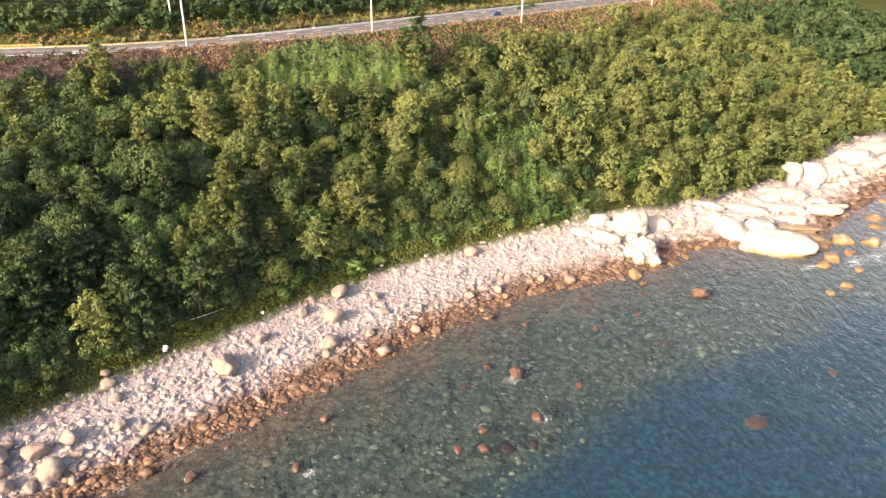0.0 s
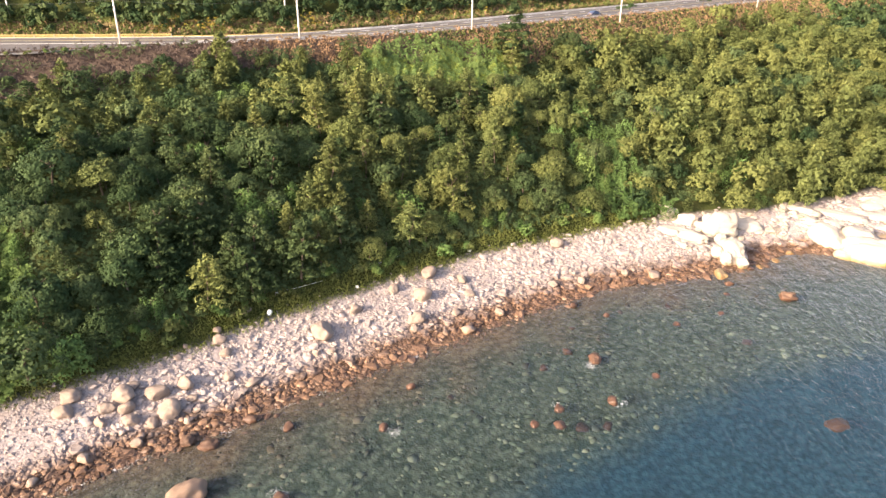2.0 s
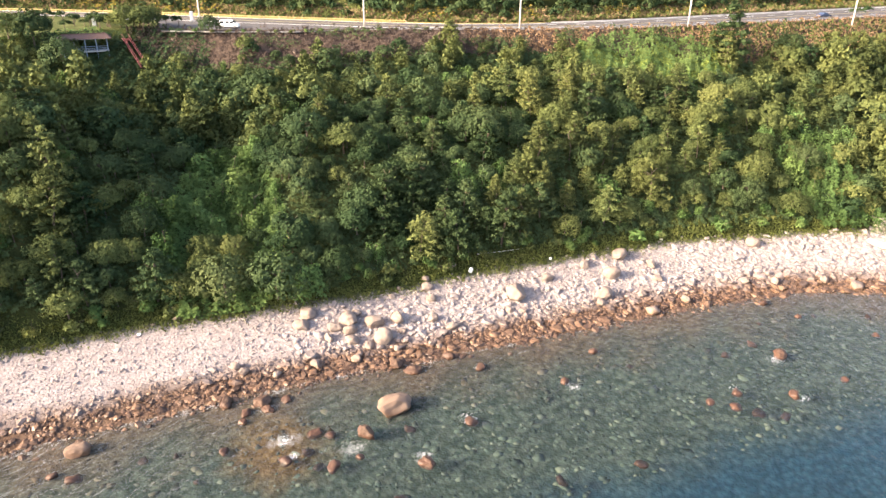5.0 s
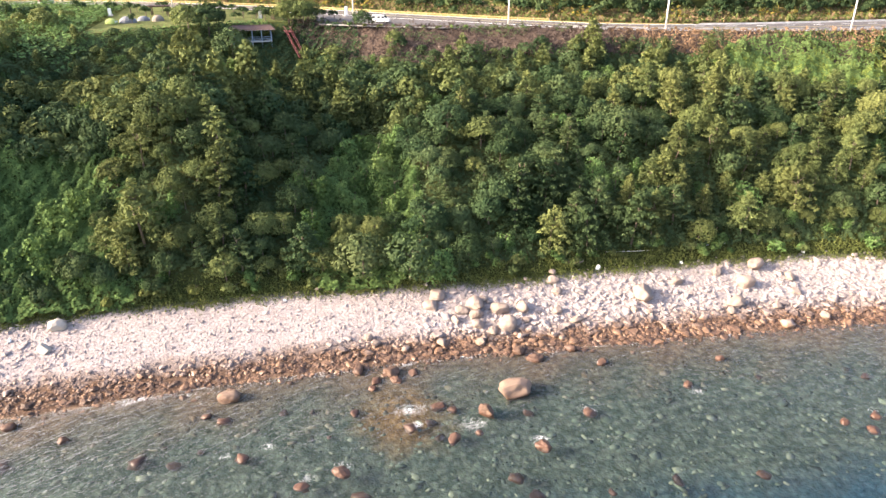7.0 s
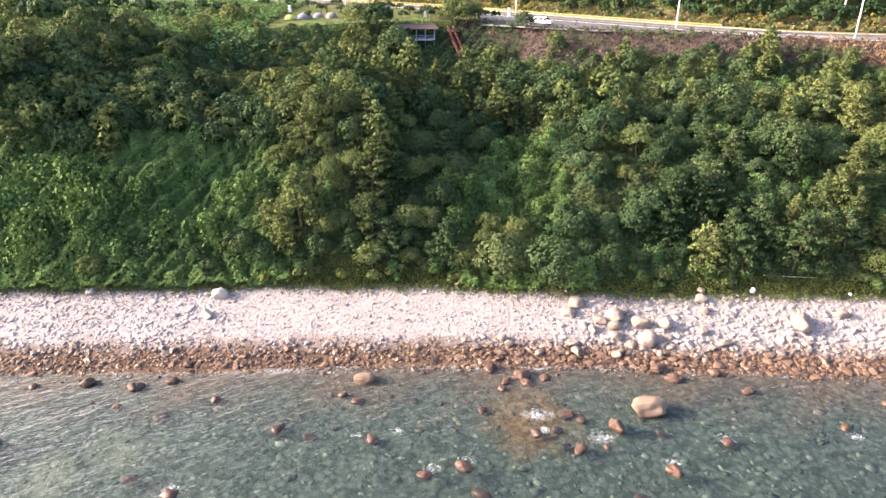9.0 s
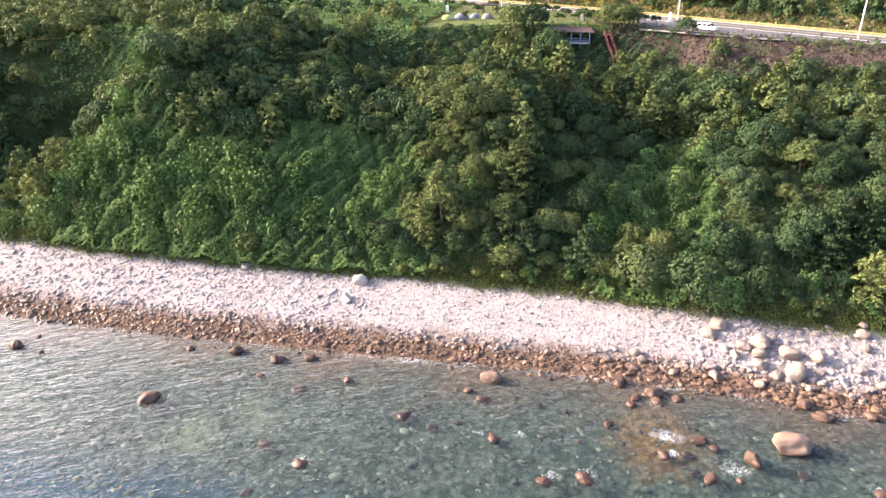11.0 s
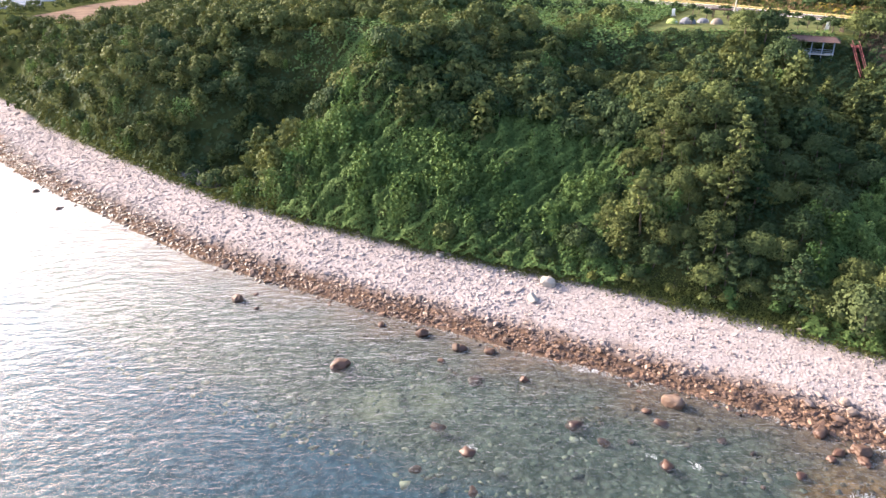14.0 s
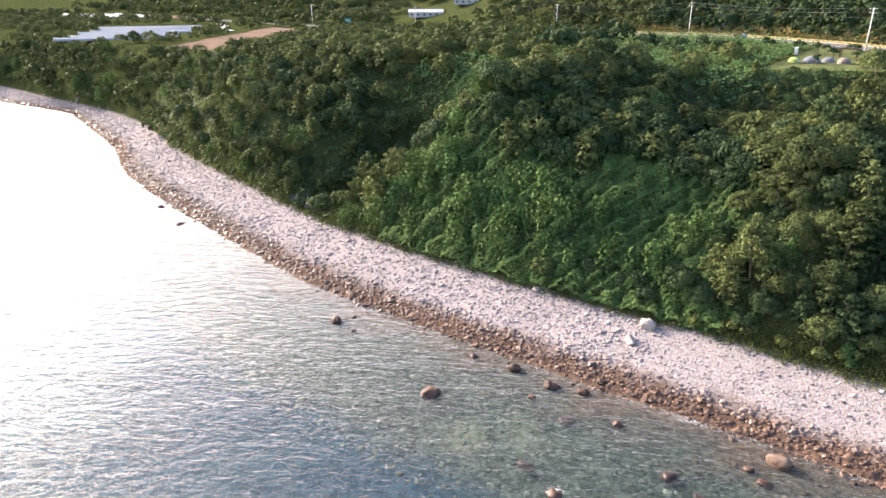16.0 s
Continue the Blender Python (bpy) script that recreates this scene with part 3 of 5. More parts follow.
def pavilion(x, y, z, turn):
    p = thing("pavilion", pose(x, y, z, 0, 0, turn), "open viewing pavilion with brown roof and blue-grey posts", "pavilion")
    part("deck", boxed(-5.2, 5.2, -2.4, 2.4, -0.25, 0.0, 0.03), CONCRETE, p)
    for a in (-5.0, -2.5, 0, 2.5, 5.0):
        for b in (-2.2, 2.2):
            part("post", boxed(a - 0.12, a + 0.12, b - 0.12, b + 0.12, -3.6, 3.0), BLUE_GREY, p)
    for zz in (0.25, 0.65, 1.1):
        part("railing", boxed(-5.0, 5.0, -2.26, -2.14, zz - 0.05, zz + 0.05), BLUE_GREY, p)
    part("beam", boxed(-5.3, 5.3, -2.32, -2.08, 2.8, 3.02), BLUE_GREY, p)
    bm = bmesh.new()
    v = [bm.verts.new(q) for q in ((-6.2, -3.2, 2.95), (6.2, -3.2, 2.95), (6.2, 3.2, 2.95), (-6.2, 3.2, 2.95), (-5.0, 0, 3.9), (5.0, 0, 3.9))]
    for f in ((0, 1, 5, 4), (2, 3, 4, 5), (1, 2, 5), (3, 0, 4), (3, 2, 1, 0)):
        bm.faces.new([v[i] for i in f])
    part("roof", bm, BROWN_ROOF, p, "brown hipped roof")
    part("ridge", rodded((-5.0, 0, 3.92), (5.0, 0, 3.92), 0.12), BROWN_ROOF, p)


pavilion(-24.3, 188.5, 37.4, 2)


def red_stairs():
    top, low = Vector((-14.5, 187.5, 39.3)), Vector((-11.6, 179.8, 33.7))
    s = thing("staircase", pose(*top), "steep red painted outdoor staircase down the wooded bank", "staircase")
    back = Vector((-14.9, 191.5, 39.5))
    for q in (-0.75, 0.75):
        part("walkway_beam", rodded(back - top + Vector((q, 0, 0)), Vector((q, 0, 0)), 0.14, sides=6), RED_PAINT, s)
        part("handrail", rodded(back - top + Vector((q, 0, 1.0)), Vector((q, 0, 1.0)), 0.075, sides=6), RED_PAINT, s)
    bm = bmesh.new()
    v = [bm.verts.new(c) for c in (back - top + Vector((-0.75, 0, 0.05)), back - top + Vector((0.75, 0, 0.05)), Vector((0.75, 0, 0.05)), Vector((-0.75, 0, 0.05)))]
    bm.faces.new(v)
    bmesh.ops.solidify(bm, geom=bm.faces[:], thickness=0.06)
    part("walkway_deck", bm, RED_PAINT, s)
    for c in (top, top.lerp(low, 0.5), low, top.lerp(back, 0.5)):
        foot = ground_z(c.x, c.y) - 0.4
        if foot < c.z:
            part("support_post", rodded(Vector((c.x, c.y, foot)) - top, c - top, 0.11, sides=6), RED_PAINT, s)
    for a, b in ((top, low),):
        d = b - a
        side = Vector((-d.y, d.x, 0)).normalized() * 0.75
        n = int(abs(d.z) / 0.19)
        for q in (-side, side):
            part("stringer", rodded(a - top + q, b - top + q, 0.11, sides=6), RED_PAINT, s)
            part("handrail", rodded(a - top + q + Vector((0, 0, 1.0)), b - top + q + Vector((0, 0, 1.0)), 0.055, sides=6), RED_PAINT, s)
            for k in np.linspace(0, 1, 8):
                c = a - top + d * float(k) + q
                part("baluster", rodded(c, c + Vector((0, 0, 1.0)), 0.05, sides=5), RED_PAINT, s)
        for k in range(n):
            c = a - top + d * ((k + 0.5) / n)
            u = d.normalized()
            u = Vector((u.x, u.y, 0)).normalized() * 0.16
            bm = bmesh.new()
            vs = [bm.verts.new(c + m + e) for m in (-side, side) for e in (-u, u)]
            bm.faces.new((vs[0], vs[1], vs[3], vs[2]))
            bmesh.ops.solidify(bm, geom=bm.faces[:], thickness=0.05)
            part("tread", bm, RED_PAINT, s)


red_stairs()


def tent(x, y, turn, cloth, r, label):
    t = thing("tent", pose(x, y, PZ, 0, 0, turn), label, "tent", "tents on the lawn")
    bm = bmesh.new()
    bmesh.ops.create_uvsphere(bm, u_segments=12, v_segments=8, radius=1.0)
    bmesh.ops.delete(bm, geom=[v for v in bm.verts if v.co.z < -0.01], context="VERTS")
    for v in bm.verts:
        v.co = Vector((v.co.x * r * 1.25, v.co.y * r, v.co.z ** 0.9 * r * 0.95 if v.co.z > 0 else 0))
    part("canopy", bm, cloth, t)
    part("door_flap", boxed(r * 1.0, r * 1.13, -0.45, 0.45, 0.0, r * 0.5, 0.03), WHITE_PAINT, t, "pale door flap")


tent(-58, 203, 20, TENT_GREY, 1.9, "grey dome tent on the park lawn")
tent(-50.5, 206, 80, TENT_TAN, 1.7, "tan dome tent on the park lawn")
tent(-62, 201, -30, TENT_LIME, 1.5, "lime green dome tent on the park lawn")
tent(-54.5, 207, 10, TENT_GREY, 1.4, "small grey dome tent on the park lawn")


def arbour(x, y):
    a = thing("arbour", pose(x, y, PZ), "brown timber arbour with flat slatted top on the lawn", "arbour")
    for q in (-2.2, 2.2):
        for w in (-1.3, 1.3):
            part("post", boxed(q - 0.12, q + 0.12, w - 0.12, w + 0.12, 0, 2.4), BROWN_ROOF, a)
    for w in (-1.3, 1.3):
        part("beam", boxed(-3, 3, w - 0.1, w + 0.1, 2.4, 2.6), BROWN_ROOF, a)
    for q in np.linspace(-2.9, 2.9, 13):
        part("slat", boxed(q - 0.1, q + 0.1, -1.9, 1.9, 2.6, 2.75), BROWN_ROOF, a)


arbour(-52, 222)


def pillar(x, y, h, label):
    s = thing("stone_marker", pose(x, y, PZ), label, "stone marker")
    part("plinth", boxed(-0.7, 0.7, -0.5, 0.5, 0, 0.4, 0.05), CONCRETE, s)
    part("shaft", boxed(-0.45, 0.45, -0.3, 0.3, 0.4, h, 0.08), WHITE_PAINT, s)


pillar(-22, 206, 2.6, "white stone marker standing on the park lawn")
pillar(-66, 221, 2.2, "pale stone marker standing beside the tents")
pillar(3.5, 209, 2.8, "white stone marker beside the parking lot")
shed = thing("hut", pose(-12, 219, PZ, 0, 0, -30), "small white flat-roofed hut at the park edge", "hut")
part("wall", boxed(-1.8, 1.8, -1.2, 1.2, 0, 2.4, 0.03), WHITE_PAINT, shed)
part("roof", boxed(-2.0, 2.0, -1.4, 1.4, 2.4, 2.6, 0.03), CONCRETE, shed)
part("door", boxed(-0.4, 0.4, -1.24, -1.18, 0.05, 2.0), BLUE_GREY, shed, "grey door")

# ---------------------------------------------------------------- the far valley: fields and greenhouses
def plot(name, corners, material, label, lift=0.25, category="field"):
    """A field between four corners, lying on the ground."""
    a, b, c, d = (np.array(q, float) for q in corners)
    u, v = np.meshgrid(np.linspace(0, 1, 16), np.linspace(0, 1, 16))
    P = (a * (1 - u[..., None]) + b * u[..., None]) * (1 - v[..., None]) + (d * (1 - u[..., None]) + c * u[..., None]) * v[..., None]
    A, B = P[..., 0] + 1.6 * np.sin(P[..., 1] * 0.13), P[..., 1] + 1.6 * np.sin(P[..., 0] * 0.11)
    i = np.arange(A.size).reshape(A.shape)
    f = np.stack([i[:-1, :-1], i[:-1, 1:], i[1:, 1:], i[1:, :-1]], -1).reshape(-1, 4)
    return tagged(new(name, mesh(name, np.stack([A, B, ground(A, B) + lift], -1).reshape(-1, 3), f, material, True)), label, category, kind="structure")


DIRT_PLOT = ((-335, 180), (-283, 175), (-338, 287), (-400, 297))
FILM_PLOT = ((-433, 176), (-364, 196), (-446, 300), (-500, 262))
plot("field", DIRT_PLOT, DIRT, "bare brown ploughed field on the plateau")
plot("field", ((-322, 172), (-286, 168), (-283, 174.5), (-335, 179.5)), FIELD_GREEN, "green crop strip beside the ploughed field", 0.3)
plot("field", ((-640, 300), (-520, 330), (-540, 360), (-660, 330)), DIRT, "bare pale field in the valley")
plot("lane", ((-463, 300), (-398, 262), (-396, 265), (-461, 304)), CONCRETE, "pale farm lane between the fields", 0.35, "lane")


def greenhouse(x, y, length, turn):
    g = thing("greenhouse", pose(x, y, ground_z(x, y) - 0.1, 0, 0, turn), "low white plastic film greenhouse tunnel in the valley", "greenhouse", "film tunnels in the valley")
    bm = bmesh.new()
    prof = [(math.cos(a) * 3.0, math.sin(a) * 1.5) for a in np.linspace(0, math.pi, 9)]
    ends = [[bm.verts.new((e, p, q)) for p, q in prof] for e in (-length / 2, length / 2)]
    for i in range(8):
        bm.faces.new((ends[0][i], ends[0][i + 1], ends[1][i + 1], ends[1][i]))
    bm.faces.new(ends[0]), bm.faces.new(ends[1][::-1])
    bmesh.ops.recalc_face_normals(bm, faces=bm.faces)
    part("film", bm, FILM, g)
    for e in (-length / 2 - 0.02, length / 2 + 0.02):
        part("end_door", boxed(e - 0.04, e + 0.04, -0.6, 0.6, 0, 1.8), CONCRETE, g)


for k in range(7):
    greenhouse(-403 - k * 10.6, 193 + k * 9.8, 64 - 5 * (k % 3), 50)
for k in range(4):
    greenhouse(-640 + k * 12, 300 + k * 9, 70, 5)


def barn(x, y, length, turn):
    z = ground_z(x, y) - 0.2
    b = thing("farm_building", pose(x, y, z, 0, 0, turn), "long low white farm building behind the far road", "building")
    part("wall", boxed(-length / 2, length / 2, -4, 4, 0, 3.4, 0.05), CONCRETE, b)
    for q in (-1, 1):
        bm = bmesh.new()
        v = [bm.verts.new(c) for c in ((-length / 2 - 0.5, q * 4.6, 3.2), (length / 2 + 0.5, q * 4.6, 3.2), (length / 2 + 0.5, 0, 4.9), (-length / 2 - 0.5, 0, 4.9))]
        bm.faces.new(v if q < 0 else v[::-1])
        bmesh.ops.solidify(bm, geom=bm.faces[:], thickness=0.15)
        part("roof", bm, WHITE_PAINT, b, "pale sheet roof")
    for q in np.arange(-length / 2 + 2, length / 2 - 1, 4.0):
        part("window", boxed(q - 0.6, q + 0.6, -4.06, -3.98, 1.2, 2.3), DARK_GLASS, b, "dark window")


barn(-318, 358, 22, 35)
barn(-296, 372, 16, 35)

# ---------------------------------------------------------------- small things of the valley and the beach top
def road_sign(x, y, turn):
    z = max(ground_z(x, y), float(plateau(x)))
    s = thing("road_sign", pose(x, y, z, 0, 0, turn), "tall green roadside direction sign on two steel posts", "road sign")
    for q in (-1.6, 1.6):
        part("post", rodded((q, 0, -0.5), (q, 0, 6.5), 0.14), STEEL, s)
    part("panel", boxed(-2.4, 2.4, -0.14, -0.06, 3.6, 6.6, 0.02), SIGN_GREEN, s, "green sign panel")
    for k, w in enumerate((1.7, 1.3, 1.5)):
        part("lettering_bar", boxed(-w, w, -0.17, -0.145, 4.1 + 0.75 * k, 4.4 + 0.75 * k), WHITE_PAINT, s, "white bar of lettering")


SIGN_GREEN = plain("sign_green", (0.02, 0.16, 0.10), 0.4, vary=0.08)
road_sign(-343, 311, 35)


def drain(a, b, steps_n):
    """A stepped concrete channel down the hill behind the road."""
    a, b = Vector(a), Vector(b)
    d = thing("drainage_chute", pose(*a), "stepped concrete drainage chute on the hill behind the road", "drain")
    for k in range(steps_n):
        c = (b - a) * ((k + 0.5) / steps_n)
        z = ground_z(a.x + c.x, a.y + c.y) - a.z
        part("step", boxed(c.x - 1.6, c.x + 1.6, c.y - 1.3, c.y + 1.3, z - 0.9, z + 0.35, 0.06), CONCRETE, d)
        for q in (-1.8, 1.8):
            part("side_wall", boxed(c.x + q - 0.18, c.x + q + 0.18, c.y - 1.35, c.y + 1.35, z - 0.9, z + 0.9, 0.04), CONCRETE, d)


drain((-114.8, 304.0, 41.0), (-119.3, 328.0, 49.6), 9)


def rope(a, b):
    a, b = Vector(a), Vector(b)
    r = thing("rope", pose(*a), "pale rope strung along the foot of the trees", "rope")
    bm, last = bmesh.new(), None
    for k in np.linspace(0, 1, 11):
        p = (b - a) * float(k) - Vector((0, 0, 1.6 * k * (1 - k)))
        if last is not None:
            rod(bm, last, p, 0.045, sides=5)
        last = p
    part("strand", bm, WHITE_PAINT, r)
    for p in (Vector(), b - a):
        part("stake", rodded((p.x, p.y, ground_z(a.x + p.x, a.y + p.y) - a.z - 0.3), p + Vector((0, 0, 0.2)), 0.06), BARK, r)


rope((42.5, 100.2, 6.8), (69.0, 99.0, 6.9))


def buoy(x, y, s, tilt):
    b = thing("float", pose(x, y, ground_z(x, y) + s * 0.5, tilt, 0, tilt * 3), "white foam fishing float washed up at the beach top", "float", "floats on the beach")
    bm = rodded((0, 0, -s * 0.6), (0, 0, s * 0.6), s * 0.5, sides=14)
    bmesh.ops.bevel(bm, geom=[e for e in bm.edges if abs(e.verts[0].co.z - e.verts[1].co.z) < 1e-4], offset=s * 0.15, segments=2, affect="EDGES")
    part("body", bm, WHITE_PAINT, b)
    part("cord_loop", rodded((0, 0, s * 0.55), (0, 0, s * 0.8), s * 0.08), WIRE, b)


for x, y, s, tilt in ((39.9, 97.7, 0.85, 40), (84.6, 95.6, 0.6, 75), (57.5, 96.8, 0.5, 80), (-64.8, 95.2, 0.5, 60), (-20.5, 98.6, 0.45, 85)):
    buoy(x, y, s, tilt)


def driftwood(x, y, length, turn):
    d = thing("driftwood", pose(x, y, ground_z(x, y) + 0.25, 0, 4, turn), "grey weathered driftwood log with a broken branch on the beach", "driftwood")
    part("log", rodded((-length / 2, 0, 0), (length / 2, 0, 0.1), 0.24, 0.15, 8), DRIFT, d)
    part("branch", rodded((length * 0.1, 0, 0.1), (length * 0.3, 0.8, 0.5), 0.1, 0.05, 6), DRIFT, d)


DRIFT = plain("driftwood_grey", (0.20, 0.175, 0.155), 0.9, vary=0.35, scale=5.0)
driftwood(-81.1, 99.2, 4.2, 20)
driftwood(-79.5, 98.6, 2.8, -35)
driftwood(5.8, 98.9, 3.0, 75)

# ---------------------------------------------------------------- rocks
def ball(level):
    bm = bmesh.new()
    bmesh.ops.create_icosphere(bm, subdivisions=level, radius=1.0)
    v = np.array([q.co for q in bm.verts])
    f = np.array([[q.index for q in p.verts] for p in bm.faces])
    bm.free()
    return v, f


BALLS = {k: ball(k) for k in (1, 2, 3, 4, 5)}


def rock_shape(level, seed, rough=0.3, flat=0.7, facets=6, cut=0.92):
    """A worn stone: a ball cut by soft planes and roughened."""
    r = np.random.default_rng(seed)
    v, f = BALLS[level]
    v = v.copy()
    for _ in range(facets):
        n = r.normal(size=3)
        n /= np.linalg.norm(n)
        d = r.uniform(0.52, 0.84)
        over = np.clip(v @ n - d, 0, None)
        v -= cut * over[:, None] * n
    if level >= 3:
        bump = np.array([noise.fractal(Vector(q) * 1.6 + Vector((seed, 0, 0)), 1.0, 2.0, 4) for q in v])
        v *= (1 + rough * 0.55 * bump)[:, None]
    else:
        v *= (1 + rough * r.uniform(-0.35, 0.35, len(v)))[:, None]
    v *= np.array([1.0, r.uniform(0.65, 0.95), flat * r.uniform(0.8, 1.1)])
    return v, f


def scatter(name, shapes, places, material, smooth=True):
    """Joins many turned and scaled copies of the shapes: places are rows of x, y, z, size."""
    vs, fs, n = [], [], 0
    for i, (x, y, z, s) in enumerate(places):
        v, f = shapes[int(rng.integers(len(shapes)))]
        a, b = rng.uniform(0, 6.283), rng.normal(0, 0.25)
        c, d = math.cos(a), math.sin(a)
        e, g = math.cos(b), math.sin(b)
        m = np.array([[c, -d, 0], [d, c, 0], [0, 0, 1]]) @ np.array([[e, 0, g], [0, 1, 0], [-g, 0, e]])
        vs.append((v @ m.T) * s + (x, y, z))
        fs.append(f + n)
        n += len(v)
    return new(name, mesh(name, np.concatenate(vs), np.concatenate(fs), material, smooth))


def stone(name, x, y, length, seed, material, label, category="boulder", group="", level=4, flat=0.7, sink=0.25, turn=0.0, z=None, rough=0.3, facets=6, ledge=0.0, cut=0.92):
    v, f = rock_shape(level, seed, rough, flat, facets, cut)
    if ledge:
        k = 7.0
        tilt = v[:, 2] + 0.25 * v[:, 0]
        v[:, 2] += ledge * (np.round(tilt * k) / k - tilt)
    s = length / 2
    base = (ground_z(x, y) if z is None else z) - v[:, 2].min() * s * (1 - 2 * sink)
    ob = new(name, mesh(name, v * s, f, material, True))
    ob.matrix_basis = pose(x, y, base, 0, 0, turn)
    return tagged(ob, label, category, group)


# boulders on the beach: x, y, length
BEACH = [(17.5, 85.2, 3.8), (17.2, 89.2, 3.5), (21.3, 88.9, 2.9), (13.1, 91.0, 3.9), (10.3, 90.1, 2.4), (15.0, 92.6, 1.8), (12.6, 88.6, 2.2), (12.4, 86.4, 2.4), (8.8, 88.2, 1.9), (6.7, 95.0, 3.0), (5.2, 92.6, 2.9), (5.1, 83.3, 1.9), (24.8, 81.7, 1.5), (26.0, 80.9, 1.1), (30.2, 84.5, 2.5),
         (-5.9, 85.1, 1.6), (-7.0, 86.6, 1.6), (24.7, 96.9, 1.1), (-1.0, 83.1, 1.8), (11.8, 82.4, 1.7), (18.9, 82.6, 1.5), (45.0, 88.6, 4.3), (72.1, 93.5, 3.8), (66.8, 88.4, 3.5), (61.5, 83.5, 3.3), (53.4, 91.2, 2.6), (67.7, 76.8, 2.7), (69.1, 81.6, 2.0), (63.3, 92.8, 2.7), (29.4, 92.3, 1.9), (29.7, 95.7, 2.5), (30.3, 97.8, 1.6),
         (36.3, 99.3, 2.0), (22.7, 95.2, 1.5), (27.7, 87.2, 2.1), (14.8, 84.6, 2.0), (21.2, 86.0, 1.5), (44.3, 84.3, 1.8), (41.8, 85.0, 1.6), (59.8, 82.0, 1.7), (76.6, 88.6, 2.4), (75.2, 84.7, 2.1), (-58.2, 97.6, 3.3), (-59.0, 92.3, 2.6), (-82.0, 98.2, 1.8), (76.3, 77.7, 2.2), (98.0, 76.2, 2.4), (108.0, 73.0, 2.6), (112.5, 69.0, 2.8), (92.0, 78.5, 2.0), (103.0, 88.0, 3.0), (-14.4, 100.4, 1.2), (-11.0, 100.3, 0.9), (-18.2, 100.4, 0.8)]
for i, (x, y, s) in enumerate(BEACH):
    stone("boulder", x, y, s * 1.1, 40 + i, CLIFF if x < -50 else BOULDER, "large rounded pale granite boulder on the pebble beach", group="boulders on the beach", turn=rng.uniform(0, 360), flat=0.68, sink=0.22 if x > -50 else 0.34, facets=7 if x > -50 else 9, rough=0.26, cut=0.72 if x > -50 else 0.92)
for i, (x, y, s) in enumerate(((2.0, 186.0, 1.5), (-3.5, 188.5, 1.2), (12.5, 177.0, 1.6), (24.0, 170.0, 1.4), (31.0, 168.5, 1.2), (-6.0, 184.0, 1.1))):
    stone("bank_stone", x, y, s, 95 + i, BOULDER, "pale rounded stone lying in the dry brush of the bank", "stone", "stones on the bank", turn=40.0 * i, level=3)
# rocks that break the water: x, y, length
TAN = stone_material("tan_boulder", (0.175, 0.120, 0.088), (0.128, 0.088, 0.064), (0.12, 0.072, 0.046), (0.085, 0.052, 0.036), 0.3, 1.2)
SEA = [(13.4, 68.6, 5.3, 0.55), (7.6, 64.0, 3.4, 0.95), (1.7, 60.0, 2.8, 0.5), (13.4, 55.8, 2.9, 0.4), (-4.0, 63.6, 2.4, 0.35), (-29.6, 76.2, 4.2, 0.7), (78.7, 56.9, 3.6, 0.45), (64.0, 51.6, 2.4, 0.4), (71.5, 47.4, 2.6, 0.6), (22.8, 61.4, 2.6, 0.4),
       (40.8, 64.6, 2.2, 0.45), (19.6, 76.5, 3.4, 0.6), (17.4, 78.9, 2.9, 0.7), (61.1, 48.8, 2.3, 0.4), (58.3, 51.2, 1.9, 0.4), (49.8, 69.9, 2.0, 0.5), (-9.6, 79.3, 3.2, 0.8), (-7.2, 76.0, 2.5, 0.4), (-4.0, 75.7, 2.9, 0.4), (26.5, 77.9, 2.6, 0.8), (30.0, 73.2, 2.4, 0.4), (1.1, 67.9, 3.2, 0.1), (125.0, 46.7, 4.4, 0.9), (94.6, 23.8, 4.2, -0.5), (115.8, 19.2, 2.4, -0.4), (90.0, 71.3, 2.2, 0.8), (82.7, 47.4, 2.0, 0.3),
       (-27.3, 62.3, 2.4, 0.4), (-14.4, 56.5, 3.0, 0.45), (-19.7, 55.3, 2.4, 0.3), (-11.3, 68.7, 2.0, 0.4), (-64.7, 74.5, 2.4, 0.5), (-60.1, 75.8, 2.6, 0.5), (-51.8, 71.3, 2.0, 0.5), (-110.8, 69.1, 3.0, 0.55), (-109.4, 72.6, 1.8, 0.5), (-79.9, 60.4, 4.4, 0.4), (-73.0, 75.3, 3.0, 0.6),
       (-65.5, 74.1, 2.4, 0.6), (-66.1, 69.7, 1.8, 0.5), (-51.9, 51.6, 2.6, 0.35), (-81.2, 74.6, 2.2, 0.6), (-186.2, 83.7, 3.0, 0.5), (-203.7, 89.0, 2.4, 0.5), (3.0, 66.5, 1.8, 0.4), (5.5, 60.5, 1.6, 0.4), (-8.0, 74.0, 1.8, 0.6), (92.4, 65.2, 1.8, 0.6), (-105.3, 68.3, 1.5, 0.5),
       (100.0, 55.0, 1.8, 0.5), (110.0, 52.0, 1.8, 0.4), (118.0, 55.5, 1.6, 0.5), (122.0, 57.5, 2.2, 0.7), (-4.5, 77.6, 3.4, 0.6), (-1.0, 77.0, 2.4, 0.5)]
